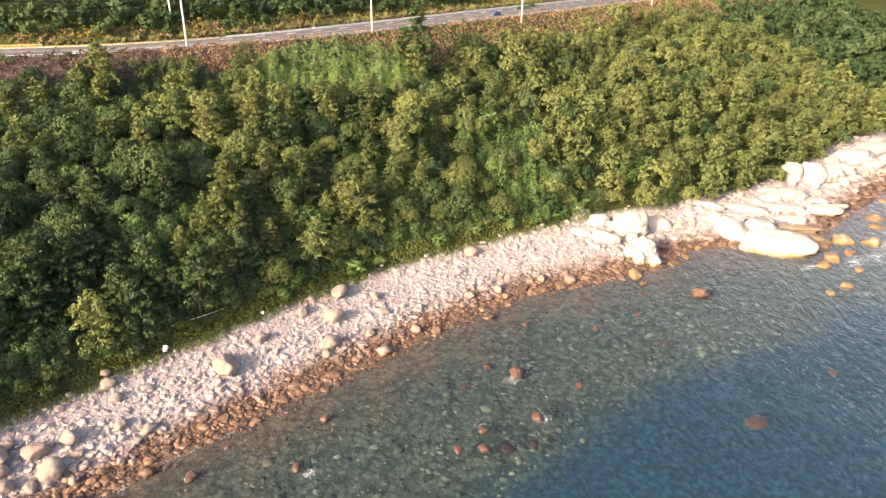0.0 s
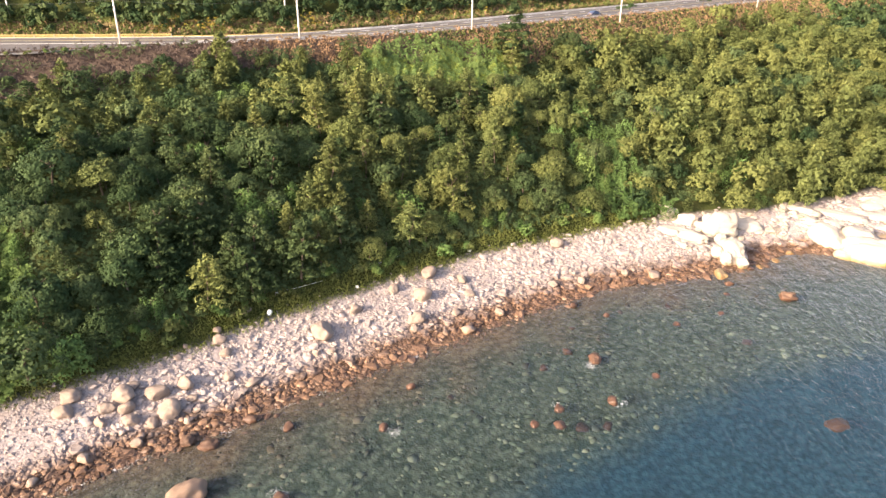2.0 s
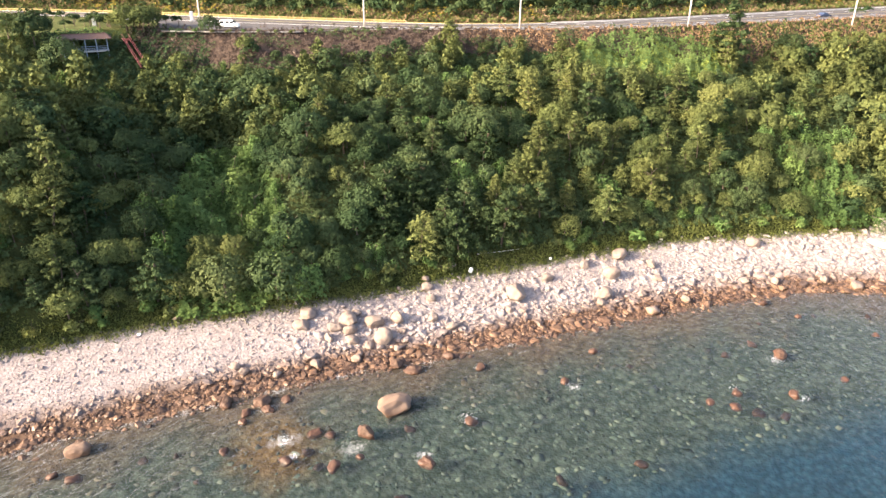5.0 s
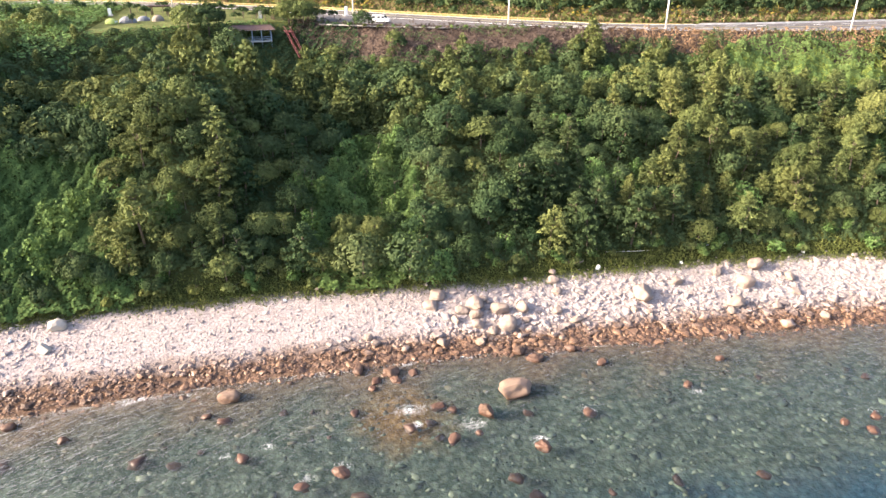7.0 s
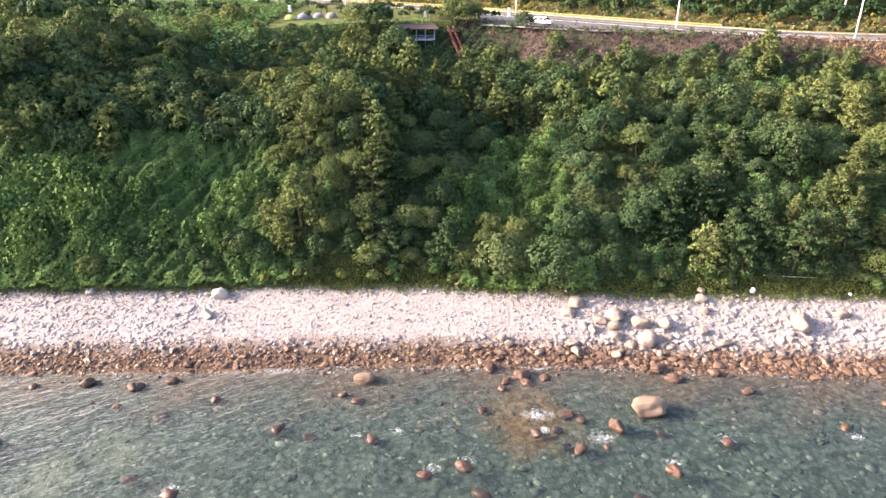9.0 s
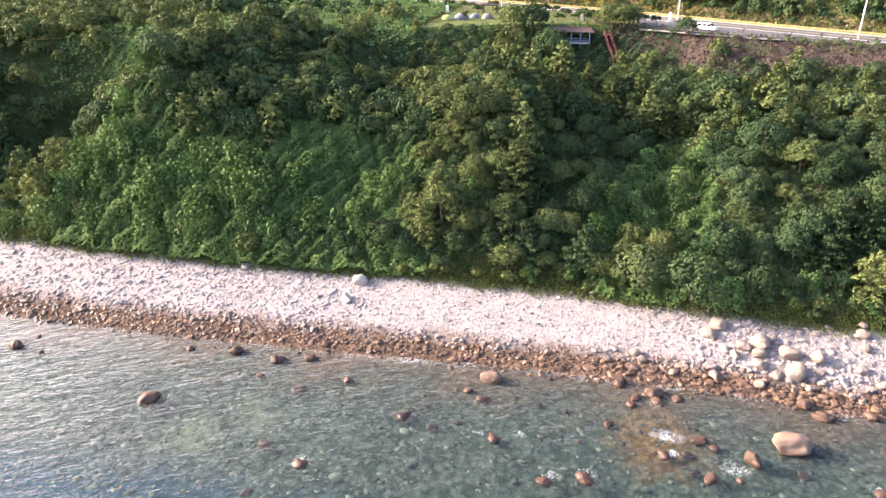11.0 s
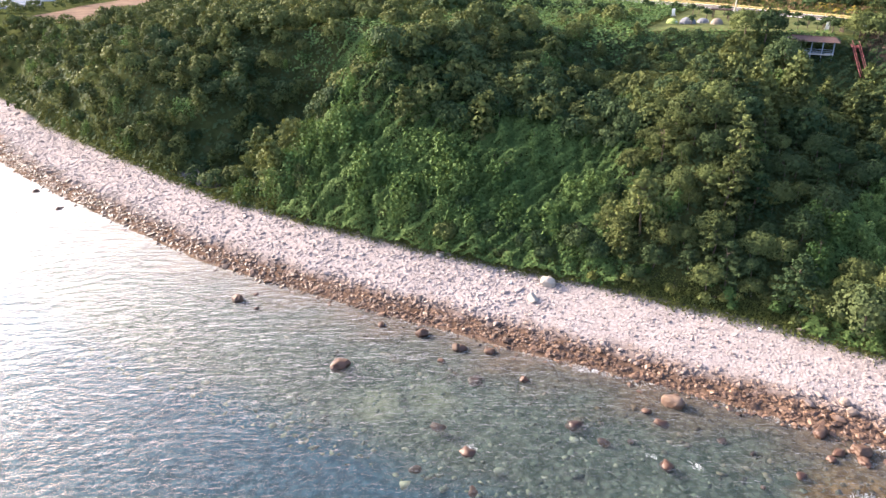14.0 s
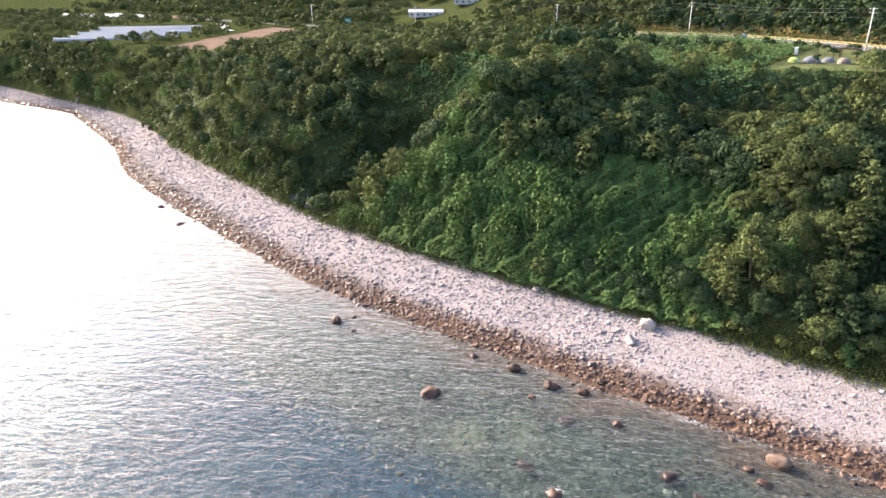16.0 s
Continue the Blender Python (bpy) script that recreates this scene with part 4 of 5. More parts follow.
for i, (x, y, s, up) in enumerate(SEA):
    s *= 0.85 if i else 1.1
    pale = i in (0, 5)
    stone("sea_rock", x, y, s, 140 + i, TAN if pale else SEAROCK, "tan worn boulder standing in shallow water" if pale else "rust brown wave-washed rock breaking the sea surface", "rock", "rocks in the shallows", z=-s * 0.36 * (1 - up) - 0.2, sink=0.0, flat=0.5 + 0.2 * up, turn=rng.uniform(0, 360) if i else 8, level=4 if s > 2.4 else 3, facets=3 if pale else 5, rough=0.3 if pale else 0.4, cut=0.92 if pale else 0.7)

# the pale headland: great worn blocks and long ledges, x, y, length, width, height, turn, foot
def rounded_block(seed, L, W, H, power, strata):
    v, f = BALLS[4]
    r = np.random.default_rng(seed)
    v = v / (np.sum(np.abs(v) ** power, axis=1) ** (1 / power))[:, None]
    bump = np.array([noise.fractal(Vector(q) * 1.3 + Vector((seed * 1.7, 0, 0)), 1.0, 2.0, 5) for q in v])
    crack = np.array([abs(noise.noise(Vector((q[0] * 1.6, q[1] * 1.6, q[2] * 0.5)) + Vector((0, seed * 2.3, 0)))) for q in v])
    v = v * (1 + 0.20 * bump - 0.16 * np.clip(0.10 - crack, 0, 1) / 0.10)[:, None]
    # ledges: each bed of the rock stands out a little more or less than the next
    bed = np.floor((v[:, 2] + 0.12 * v[:, 0] + 1.5) * 3.2).astype(int) % 12
    out = 1 + strata * r.uniform(-1, 1, 12)[bed]
    v[:, 0] *= out
    v[:, 1] *= out
    v[:, 0] += r.normal(0, 0.12) * v[:, 2]
    v[:, 1] += 0.25 * v[:, 2] * r.uniform(0, 1)
    return v * (L / 2, W / 2, H / 2), f


def outcrop(x, y, L, W, H, turn, foot, seed, material, power=4.0, strata=0.05, tilt=0.0, label="smooth sunlit cream-white rock outcrop at the waterline"):
    v, f = rounded_block(seed, L, W, H, power, strata)
    ob = new("rock_outcrop", mesh("rock_outcrop", v, f, material, True))
    ob.matrix_basis = pose(x, y, foot + H / 2, tilt, 0, turn)
    return tagged(ob, label, "rock", "pale rocks of the headland")


OCHRE = stone_material("ochre_rock", (0.20, 0.155, 0.10), (0.15, 0.108, 0.064), (0.150, 0.092, 0.036), (0.095, 0.054, 0.022), 0.2, 1.4)
HEAD = [(159.6, 43.6, 14, 7.5, 4.2, -69, -1.2), (159.2, 54.3, 7, 7.5, 5.2, -72, -1.2), (164, 49.8, 7, 6, 4.4, -60, -0.8), (133, 63.4, 5.2, 4.6, 5.8, -42, -1.0), (140, 70.5, 7.5, 4.5, 6.0, -33, 1.0), (131.6, 74.7, 11, 3.6, 3.0, -79, 1.0), (136.4, 82.6, 3.4, 2.6, 3.4, -40, 3.0), (136.8, 77.6, 4.4, 2.4, 3.6, -60, 2.2),
        (201.8, 56, 5.5, 5, 6.4, -45, 1.5), (206.5, 52, 7.5, 5, 6.0, -48, 1.5), (212, 49, 8, 5, 4.5, -40, 1.6), (180, 52, 15, 5, 2.4, -58, 0.6), (188, 44.5, 13, 5, 2.2, -50, 0.2), (190, 53, 12, 6, 2.6, -35, 1.4), (222, 50, 14, 7, 3.5, -30, 0.8), (238, 50, 15, 8, 4, -25, 1.0), (254, 48, 16, 8, 4, -20, 0.5), (172, 57, 12, 4, 2.2, -70, 1.4), (148, 68.5, 6, 4, 2.4, -40, 1.4)]
for i, (x, y, L, W, H, turn, foot) in enumerate(HEAD):
    L, W, H = (L * 1.05, W * 1.1, H * 1.05) if x < 150 else (L, W, H * 1.1)
    outcrop(x, y, L, W, H, turn, foot, 300 + i, CLIFF, 2.6 if x < 150 or x > 195 else 3.4, 0.10, (-14, 9, 16, -8)[i % 4] if x < 150 else 0)
    # pieces split off the block
    for k in range(3):
        a = rng.uniform(0, 6.283)
        px, py = x + math.cos(a) * L * 0.55, y + math.sin(a) * W * 0.75
        q = rng.uniform(0.25, 0.45)
        outcrop(px, py, L * q, W * q * 1.2, H * q, turn + rng.uniform(-30, 30), max(ground_z(px, py), -0.4) - 0.15, 700 + 10 * i + k, CLIFF, 2.8, 0.12, rng.uniform(-15, 15), "cream-white block split off a rock outcrop")
for i, (x, y, L, W, H, turn, foot) in enumerate(((160, 63.5, 12, 3, 1.8, -85, 1.2), (162.8, 65, 12, 3, 1.8, -82, 2.0), (165.6, 66, 11, 3, 1.8, -80, 2.8), (168, 42.5, 13, 3.4, 2.4, -63, -0.9), (171.6, 45.5, 13, 3.2, 2.2, -58, -0.5), (175, 49, 12, 3.4, 2.0, -60, 0.2), (166.5, 37.5, 6, 3, 1.8, -50, -0.9), (170, 60.5, 9, 2.6, 1.6, -75, 2.2))):
    outcrop(x, y, L, W, H, turn, foot, 330 + i, OCHRE if i in (3, 4, 6) else CLIFF, 3.2, 0.12, 0, "long low ledge of layered yellow-cream rock")
for i, (x, y, s) in enumerate(((-396, 150, 5), (-388, 151, 4), (-370, 150.5, 6), (-364, 149.5, 4), (-405, 150, 4))):
    stone("rock_outcrop", x, y, s, 350 + i, BOULDER, "pinkish bare rock face at the end of the distant beach", "rock", "rocks at the end of the beach", z=2.0, sink=0.1, flat=0.9, turn=i * 40.0, facets=9, ledge=0.4)
stone("rock_outcrop", 154.1, 102.1, 3.4, 360, CLIFF, "small bare patch of cream rock among the trees", "rock", z=ground_z(154.1, 102.1) - 0.3, flat=1.5, sink=0.0)
EAST = [(174, 34.5, 5.5), (162.9, 33.0, 5.0), (157.5, 33.2, 4.0), (168, 31, 3.0), (177.8, 28.7, 5.0), (190, 30.9, 3.4), (183, 24, 3.4), (196, 33, 4.6), (204, 28, 3.8), (160, 27, 2.6), (190, 20, 2.8), (212, 34, 4.0), (226, 32, 3.6), (150, 27, 3.2), (174, 20, 2.4), (144, 28, 2.2), (198, 15, 2.6), (210, 18, 2.8), (124.8, 60.8, 4.2), (135, 57.5, 2.0), (141, 57, 2.2), (147, 57, 2.0)]
for i, (x, y, s) in enumerate(EAST):
    stone("sea_rock", x, y, s, 400 + i, OCHRE, "yellow-brown weed-stained rock awash beside the headland", "rock", "rocks off the headland", z=-s * 0.26, sink=0.0, flat=0.55, turn=rng.uniform(0, 360))

# broken blocks between the outcrops
RUBBLE = [rock_shape(2, 70 + k, 0.7, 0.6, 12) for k in range(10)]
n = 420
x = rng.uniform(126, 262, n)
k = rng.uniform(0.12, 1.0, n)
s = np.clip(rng.lognormal(-0.35, 0.4, n), 0.35, 1.9)
y = shore(x) + k * (green(x) - shore(x))
tagged(scatter("rubble", RUBBLE, np.stack([x, y, ground(x, y) + s * 0.15, s], -1), CLIFF, False), "broken cream-white rock rubble between the outcrops", "rubble", kind="stuff")

# cobbles: loose stones of the beach, too many to count
COB = [rock_shape(2, k, 0.7, 0.52, 9) for k in range(14)]
CHIP = [rock_shape(1, k, 0.6, 0.42, 3) for k in range(10)]


def cobbles(name, x0, x1, count, shapes, size, label):
    x = rng.uniform(x0, x1, count)
    b = rng.uniform(-0.34, 1.02, count)
    w, g = shore(x), green(x)
    wide = g - w
    y = w + b * wide + rng.normal(0, 0.4, count)
    s = size * rng.lognormal(0, 0.38, count) * np.where(b < 0.35, 1.15, 0.9)
    # fine gravel fills the stretch below the green cliff
    s *= np.where((x > -55) & (x < 8) & (b > 0.3), 0.68, np.where(x > 85, 1.3, 1.0))
    s = np.clip(s, 0.12, 1.5)
    keep = rng.random(count) < np.where(b < 0, np.exp(b * 34), 1.0)
    z = ground(x, y) + s * 0.02
    rows = np.stack([x, y, z, s], -1)[keep]
    return tagged(scatter(name, shapes, rows, COBBLE, False), label, "pebbles", kind="stuff")


beach = cobbles("beach_cobbles", -5, 120, 3300, COB, 0.46, "bleached pinkish-white cobbles with rust brown stones near the water")
cobbles("beach_cobbles", -110, -5, 1300, COB, 0.36, "bleached white cobbles above a belt of brown stones")
cobbles("beach_cobbles", 120, 270, 3800, CHIP, 0.55, "bleached cobbles between the pale outcrops")
cobbles("beach_cobbles", -260, -110, 8000, CHIP, 0.34, "bleached grey cobbles along the far beach")
cobbles("beach_cobbles", -480, -260, 4000, CHIP, 0.5, "bleached grey cobbles of the distant beach")
cobbles("beach_gravel", -110, 130, 16500, CHIP, 0.29, "small pale shingle between the cobbles")
# the larger single stones of the near stretch
STONES = [mesh("stone", v, f, COBBLE, True) for v, f in COB]
for k in range(300):
    x = rng.uniform(2, 92)
    y = float(shore(x)) + rng.uniform(1.0, 15.0) * (0.7 + 0.3 * rng.random())
    s = float(np.clip(rng.lognormal(-0.62, 0.25), 0.35, 0.95))
    ob = new("stone", STONES[k % 14])
    ob.parent = beach
    ob.matrix_basis = pose(x, y, ground_z(x, y) + s * 0.12, rng.normal(0, 12), rng.normal(0, 12), rng.uniform(0, 360)) @ Matrix.Scale(s, 4)
# larger stones with brown feet along the waterline
n = 7000
x = np.where(rng.random(n) < 0.45, rng.uniform(-15, 120, n), rng.uniform(-260, 150, n))
y = shore(x) + rng.normal(1.6, 2.2, n)
s = rng.lognormal(-1.42, 0.5, n) * np.clip(1 + (y - shore(x)) * 0.07, 0.4, 1)
tagged(scatter("shore_stones", CHIP, np.stack([x, y, ground(x, y) + s * 0.1, s], -1), COBBLE, False), "rust brown angular stones along the waterline", "stones", kind="stuff")
# stones on the sea bed
n = 5500
x = rng.uniform(-130, 170, n)
off = rng.uniform(0.5, 34, n)
y = shore(x) - off
s = np.clip(rng.lognormal(-0.62, 0.42, n), 0.25, 1.5) * np.clip(off / 9, 0.3, 1)


def bed_material():
    n = Nodes("seabed_stones", 0.9, 0.0, 0.1)
    g = n.add("ShaderNodeNewGeometry")
    z = n.height()[2]
    near = n.ramp(g.outputs["Random Per Island"], (0.1, (0.064, 0.052, 0.036)), (0.6, (0.100, 0.082, 0.058)), (0.95, (0.150, 0.124, 0.090)))
    # greener than near: the water's tint painted into the deeper stones
    out = n.ramp(g.outputs["Random Per Island"], (0.1, (0.046, 0.066, 0.052)), (0.6, (0.080, 0.108, 0.084)), (0.95, (0.165, 0.185, 0.135)))
    n.bump(n.noise(4.0, 6.0), 0.3, 0.05)
    return n.color(n.mix(n.grade(z, -0.8, -0.2), out, near))


tagged(scatter("seabed_stones", [(v * (1.0, 1.0, 0.5), f) for v, f in CHIP], np.stack([x, y, ground(x, y) - s * 0.16, s], -1), bed_material()), "stones seen through the clear shallows, tinted by depth", "stones", kind="stuff")


# rust brown rocks that stay under water
n = 34
x = rng.uniform(-70, 110, n)
y = shore(x) - rng.uniform(7, 34, n)
s = rng.uniform(0.5, 1.5, n)
tagged(scatter("submerged_rocks", COB, np.stack([x, y, np.maximum(ground(x, y) + 0.1, -0.25 - s * 0.35), s], -1), SEAROCK), "rust brown rocks lying under the clear shallow water", "rocks", kind="stuff")

# white water round the rocks and along the shore
def foam(name, cx, cy, r, count, label, arc=True):
    """Lacy white water: thin flakes strung along broken arcs, or along the waterline."""
    vs, fs, n = [], [], 0
    arcs = [(rng.uniform(0, 6.283), rng.uniform(0.05, 1.0) * r) for _ in range(max(3, count // 9))]
    for _ in range(count):
        a0, d = arcs[int(rng.integers(len(arcs)))]
        a = a0 + rng.normal(0, 0.4)
        d = d * (1 + rng.normal(0, 0.16))
        if arc:
            x, y, tx, ty = cx + d * math.cos(a) * 1.2, cy + d * math.sin(a) * 0.8, -math.sin(a), math.cos(a)
        else:
            x = cx + rng.normal(0, r)
            y, tx, ty = float(shore(x)) + cy + rng.normal(0, 0.28) + 0.35 * math.sin(x * 1.3), 1.0, rng.normal(0, 0.25)
        s = rng.uniform(0.008, 0.030) * (0.7 + min(r, 2) * 0.18)
        k = 6
        ang = np.linspace(0, 6.283, k, endpoint=False) + rng.uniform(0, 1)
        u, w = s * 2.8 * rng.uniform(0.5, 1.3, k) * np.cos(ang), s * 0.8 * rng.uniform(0.5, 1.3, k) * np.sin(ang)
        top = np.stack([x + u * tx - w * ty, y + u * ty + w * tx, np.full(k, 0.03)], -1)
        vs.append(np.concatenate([[(x, y, 0.03 + s * 0.35)], top]))
        fs.append(np.array([(n, n + 1 + i, n + 1 + (i + 1) % k) for i in range(k)]))
        n += k + 1
    return tagged(new(name, mesh(name, np.concatenate(vs), np.concatenate(fs), FOAM, True)), label, "foam", kind="stuff")


for cx, cy, r, c in ((-3.2, 67.8, 2.1, 120), (-3.0, 63.9, 1.0, 60), (5.4, 62.2, 1.9, 70), (-4.2, 75.6, 1.4, 40), (22.8, 61.6, 1.2, 40), (30.2, 73.4, 1.0, 30), (13.6, 57.2, 1.3, 45), (76.6, 56.0, 1.5, 55), (41.0, 62.6, 1.2, 35), (72.0, 46.2, 1.1, 30), (-51.8, 52.4, 1.2, 40), (-29.5, 62.9, 0.8, 20), (-19.0, 56.2, 1.1, 30), (-14.0, 57.5, 1.2, 25), (64.5, 52.5, 0.8, 20), (-24.0, 64.0, 1.0, 30), (188, 27, 3.5, 160), (164, 29, 3.0, 190), (154.5, 35.0, 1.8, 80), (179, 26.5, 2.6, 150), (170, 26, 3.4, 150), (200, 24, 4.0, 120), (22.5, 62.5, 1.0, 25)):
    foam("foam", cx, cy, r, int(c * 6), "lacy white broken water round a rock")
for x in rng.uniform(-70, 60, 44):
    foam("foam", x, rng.uniform(-1.3, 0.0), rng.uniform(1.0, 2.4), 110, "thin white foam at the waterline", False)

# ---------------------------------------------------------------- vegetation
def leaves(centres, normals, sizes, r, long=1.35, wild=0.28):
    """Small leaf blades: three-cornered, each its own island."""
    n = len(centres)
    nn = normals + r.normal(0, wild, (n, 3))
    nn /= np.linalg.norm(nn, axis=1)[:, None] + 1e-9
    t = np.cross(nn, r.normal(size=(n, 3)))
    t /= np.linalg.norm(t, axis=1)[:, None] + 1e-9
    b = np.cross(nn, t)
    L, Wd = (sizes * long / 2)[:, None], (sizes / 2)[:, None]
    drop = nn * (sizes * 0.18)[:, None]
    v = np.stack([centres - t * L + b * Wd, centres - t * L - b * Wd, centres + t * L - drop], 1).reshape(-1, 3)
    return v, np.arange(3 * n).reshape(-1, 3)


def clump(r, c, rad, n, size, flat=0.8, low=-0.35):
    d = r.normal(size=(n * 3, 3))
    d /= np.linalg.norm(d, axis=1)[:, None]
    d = d[d[:, 2] > low][:n]
    k = r.uniform(0.72, 1.06, len(d))[:, None]
    return c + d * rad * k * (1, 1, flat), d, size * r.uniform(0.7, 1.3, len(d))


def broad_crown(seed, n_clumps, n_leaf, size, R=2.9, H=2.5, mid=2.7):
    """A domed crown: lobes of leaves set round the dome, uneven in reach."""
    r = np.random.default_rng(seed)
    P, N, S = [], [], []
    R, H, lean = R * r.uniform(0.88, 1.12), H * r.uniform(0.8, 1.2), r.uniform(0, 6.283)
    for i in range(n_clumps):
        z = 1 - 1.32 * (i + 0.5) / n_clumps
        a = i * 2.39996 + r.normal(0, 0.3)
        u = np.array([math.cos(a) * math.sqrt(1 - z * z), math.sin(a) * math.sqrt(1 - z * z), z])
        k = 0.74 * (1 + 0.2 * math.sin(2 * a + lean) * (1 - abs(z))) * r.uniform(0.78, 1.16)
        p, d, sz = clump(r, u * (R * k, R * k, H * k) + (0, 0, mid), R * 0.37 * r.uniform(0.7, 1.25), n_leaf, size, 0.78, -0.4)
        out = d @ u > -0.3
        P.append(p[out]), N.append(d[out] * 0.7 + u * 0.4), S.append(sz[out])
    return leaves(np.concatenate(P), np.concatenate(N), np.concatenate(S), r)


def pine_crown(seed, n_leaf, size, h=8.5, R=2.3):
    r = np.random.default_rng(seed)
    P, N, S = [], [], []
    for z in np.arange(1.4, h, 0.95):
        k = (1 - (z / (h + 0.6)) ** 1.7)
        for a in np.linspace(0, 6.283, 6, endpoint=False) + r.uniform(0, 1):
            if r.random() < 0.16:
                continue
            far = R * k * r.uniform(0.65, 1.12)
            for q in (0.45, 0.85, 1.1):
                if far * q < 0.3:
                    continue
                c = np.array([math.cos(a) * far * q, math.sin(a) * far * q, z + r.normal(0, 0.16) + 0.12 * q])
                p, d, s = clump(r, c, 0.62 * (0.65 + 0.5 * k), n_leaf, size, 0.42, -0.2)
                P.append(p), N.append(d * (1, 1, 1.6)), S.append(s)
    c = np.array([0, 0, h])
    p, d, s = clump(r, c, 0.5, n_leaf * 2, size, 1.3)
    P.append(p), N.append(d), S.append(s)
    return leaves(np.concatenate(P), np.concatenate(N), np.concatenate(S), r, 1.9, 0.35)


def vine_crown(seed, n_leaf, size):
    """A tree drowned in creeper: hanging folds, wide at the foot."""
    r = np.random.default_rng(seed)
    P, N, S = [], [], []
    for i in range(9):
        a, d0 = r.uniform(0, 6.283), r.uniform(0, 2.3)
        top = r.uniform(1.8, 4.0)
        x, y = math.cos(a) * d0, math.sin(a) * d0
        for k in range(4):
            c = np.array([x + math.cos(a) * 0.28 * k, y + math.sin(a) * 0.28 * k, top - k * 1.05])
            p, d, s = clump(r, c, 0.85 + 0.1 * k, n_leaf, size, 0.95)
            P.append(p), N.append(d), S.append(s)
    return leaves(np.concatenate(P), np.concatenate(N), np.concatenate(S), r, 1.15, 0.26)


def shrub_crown(seed, n_leaf, size, R=1.1):
    r = np.random.default_rng(seed)
    P, N, S = [], [], []
    for i in range(6):
        c = np.array([r.normal(0, 0.45) * R, r.normal(0, 0.45) * R, r.uniform(0.35, 1.0) * R])
        p, d, s = clump(r, c, 0.55 * R, n_leaf, size)
        P.append(p), N.append(d), S.append(s)
    return leaves(np.concatenate(P), np.concatenate(N), np.concatenate(S), r)


def trunk_bm(seed, h, r0, limbs):
    r = np.random.default_rng(seed)
    bm = bmesh.new()
    pts = [Vector((0, 0, -0.8)), Vector((r.normal(0, 0.12), r.normal(0, 0.12), h * 0.4)), Vector((r.normal(0, 0.25), r.normal(0, 0.25), h * 0.75)), Vector((r.normal(0, 0.3), r.normal(0, 0.3), h))]
    rad = [r0, r0 * 0.75, r0 * 0.5, r0 * 0.2]
    for i in range(3):
        rod(bm, pts[i], pts[i + 1], rad[i], rad[i + 1], 6)
    for i in range(limbs):
        k = r.uniform(0.35, 0.85)
        a, out = r.uniform(0, 6.283), r.uniform(0.7, 1.3)
        s = pts[1].lerp(pts[3], k)
        rod(bm, s, s + Vector((math.cos(a) * out, math.sin(a) * out, r.uniform(0.3, 1.2))), r0 * 0.35, r0 * 0.1, 4)
    return bm


def tree_kind(name, crown_v, crown_f, leaf_m, seed, h, r0, limbs, label, category, group):
    t = thing(name, pose(0, 0, 0), label, category, group)
    part("trunk", trunk_bm(seed, h, r0, limbs), BARK, t)
    part("crown", mesh("crown", crown_v, crown_f, leaf_m), leaf_m, t)
    return t


BROAD_LABEL, PINE_LABEL = "leafy green broadleaf tree on the coastal slope", "yellow-green pine with layered boughs on the slope"
VINE_LABEL = "tree draped in bright green creeper on the slope"
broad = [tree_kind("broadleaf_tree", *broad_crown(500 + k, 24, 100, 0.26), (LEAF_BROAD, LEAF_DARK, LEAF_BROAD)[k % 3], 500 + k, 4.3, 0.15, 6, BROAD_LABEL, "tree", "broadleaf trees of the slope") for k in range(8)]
pines = [tree_kind("pine_tree", *pine_crown(600 + k, 17, 0.25, 6.2 + (k % 3) * 0.8, 2.5 + 0.2 * (k % 2)), LEAF_DARK if k % 3 == 0 else LEAF_PINE, 600 + k, 5.8, 0.15, 5, PINE_LABEL, "tree", "pines of the slope") for k in range(6)]
vines = [tree_kind("creeper_tree", *vine_crown(700 + k, 34, 0.30), LEAF_VINE, 700 + k, 4.2, 0.12, 3, VINE_LABEL, "tree", "creeper-draped trees") for k in range(4)]
shrubs = [tree_kind("shrub", *shrub_crown(800 + k, 34, 0.26), (LEAF_VINE, LEAF_BROAD, LEAF_GRASS)[k % 3], 800 + k, 0.9, 0.04, 3, "low bushy green shrub at the top of the beach", "shrub", "shrubs at the beach top") for k in range(4)]
FAR_BROAD = [broad_crown(900 + k, 20, 30, 0.44) for k in range(6)]
FAR_PINE = [pine_crown(950 + k, 5, 0.46, 6.8, 2.5) for k in range(4)]
FAR_VINE = [vine_crown(970 + k, 21, 0.31) for k in range(3)]
DIM_BROAD = [broad_crown(980 + k, 12, 12, 0.82) for k in range(4)]


def open_patch(x, y):
    """Where creeper mats the slope and hardly a tree stands: the clearing under the road, the green cliff, gullies."""
    s = (y - green(x)) / (rim(x) - green(x))
    return (((x - 112) / 23) ** 2 + ((y - 139 + 0.18 * (x - 112)) / 9.5) ** 2 < 1) | (((x + 68) / 16) ** 2 + ((s - 0.22) / 0.2) ** 2 < 1) | (((x + 98) / 26) ** 2 + ((s - 0.14) / 0.13) ** 2 < 1) | (((x + 3 - 20 * (s - 0.2)) / (13 - 14 * np.clip(s - 0.1, 0, 1))) ** 2 + ((s - 0.22) / 0.26) ** 2 < 1) | (((x + 150) / 34) ** 2 + ((s - 0.87) / 0.12) ** 2 < 1)


def bank(x, y):
    """The dry brown bank below the road."""
    d = rim(x) - y
    return (d < bank_width(x) * (0.85 + 0.22 * np.sin(x * 0.31) + 0.16 * np.sin(x * 0.83 + 1))) & (d > -3) & (x > -12)


def at_work(x, y):
    """Stair and pavilion stand free of trunks."""
    return (-30 < x < -18 and y > 184) or (-18 < x < -5 and y > 174.5)


used = {"b": 0, "p": 0, "v": 0}
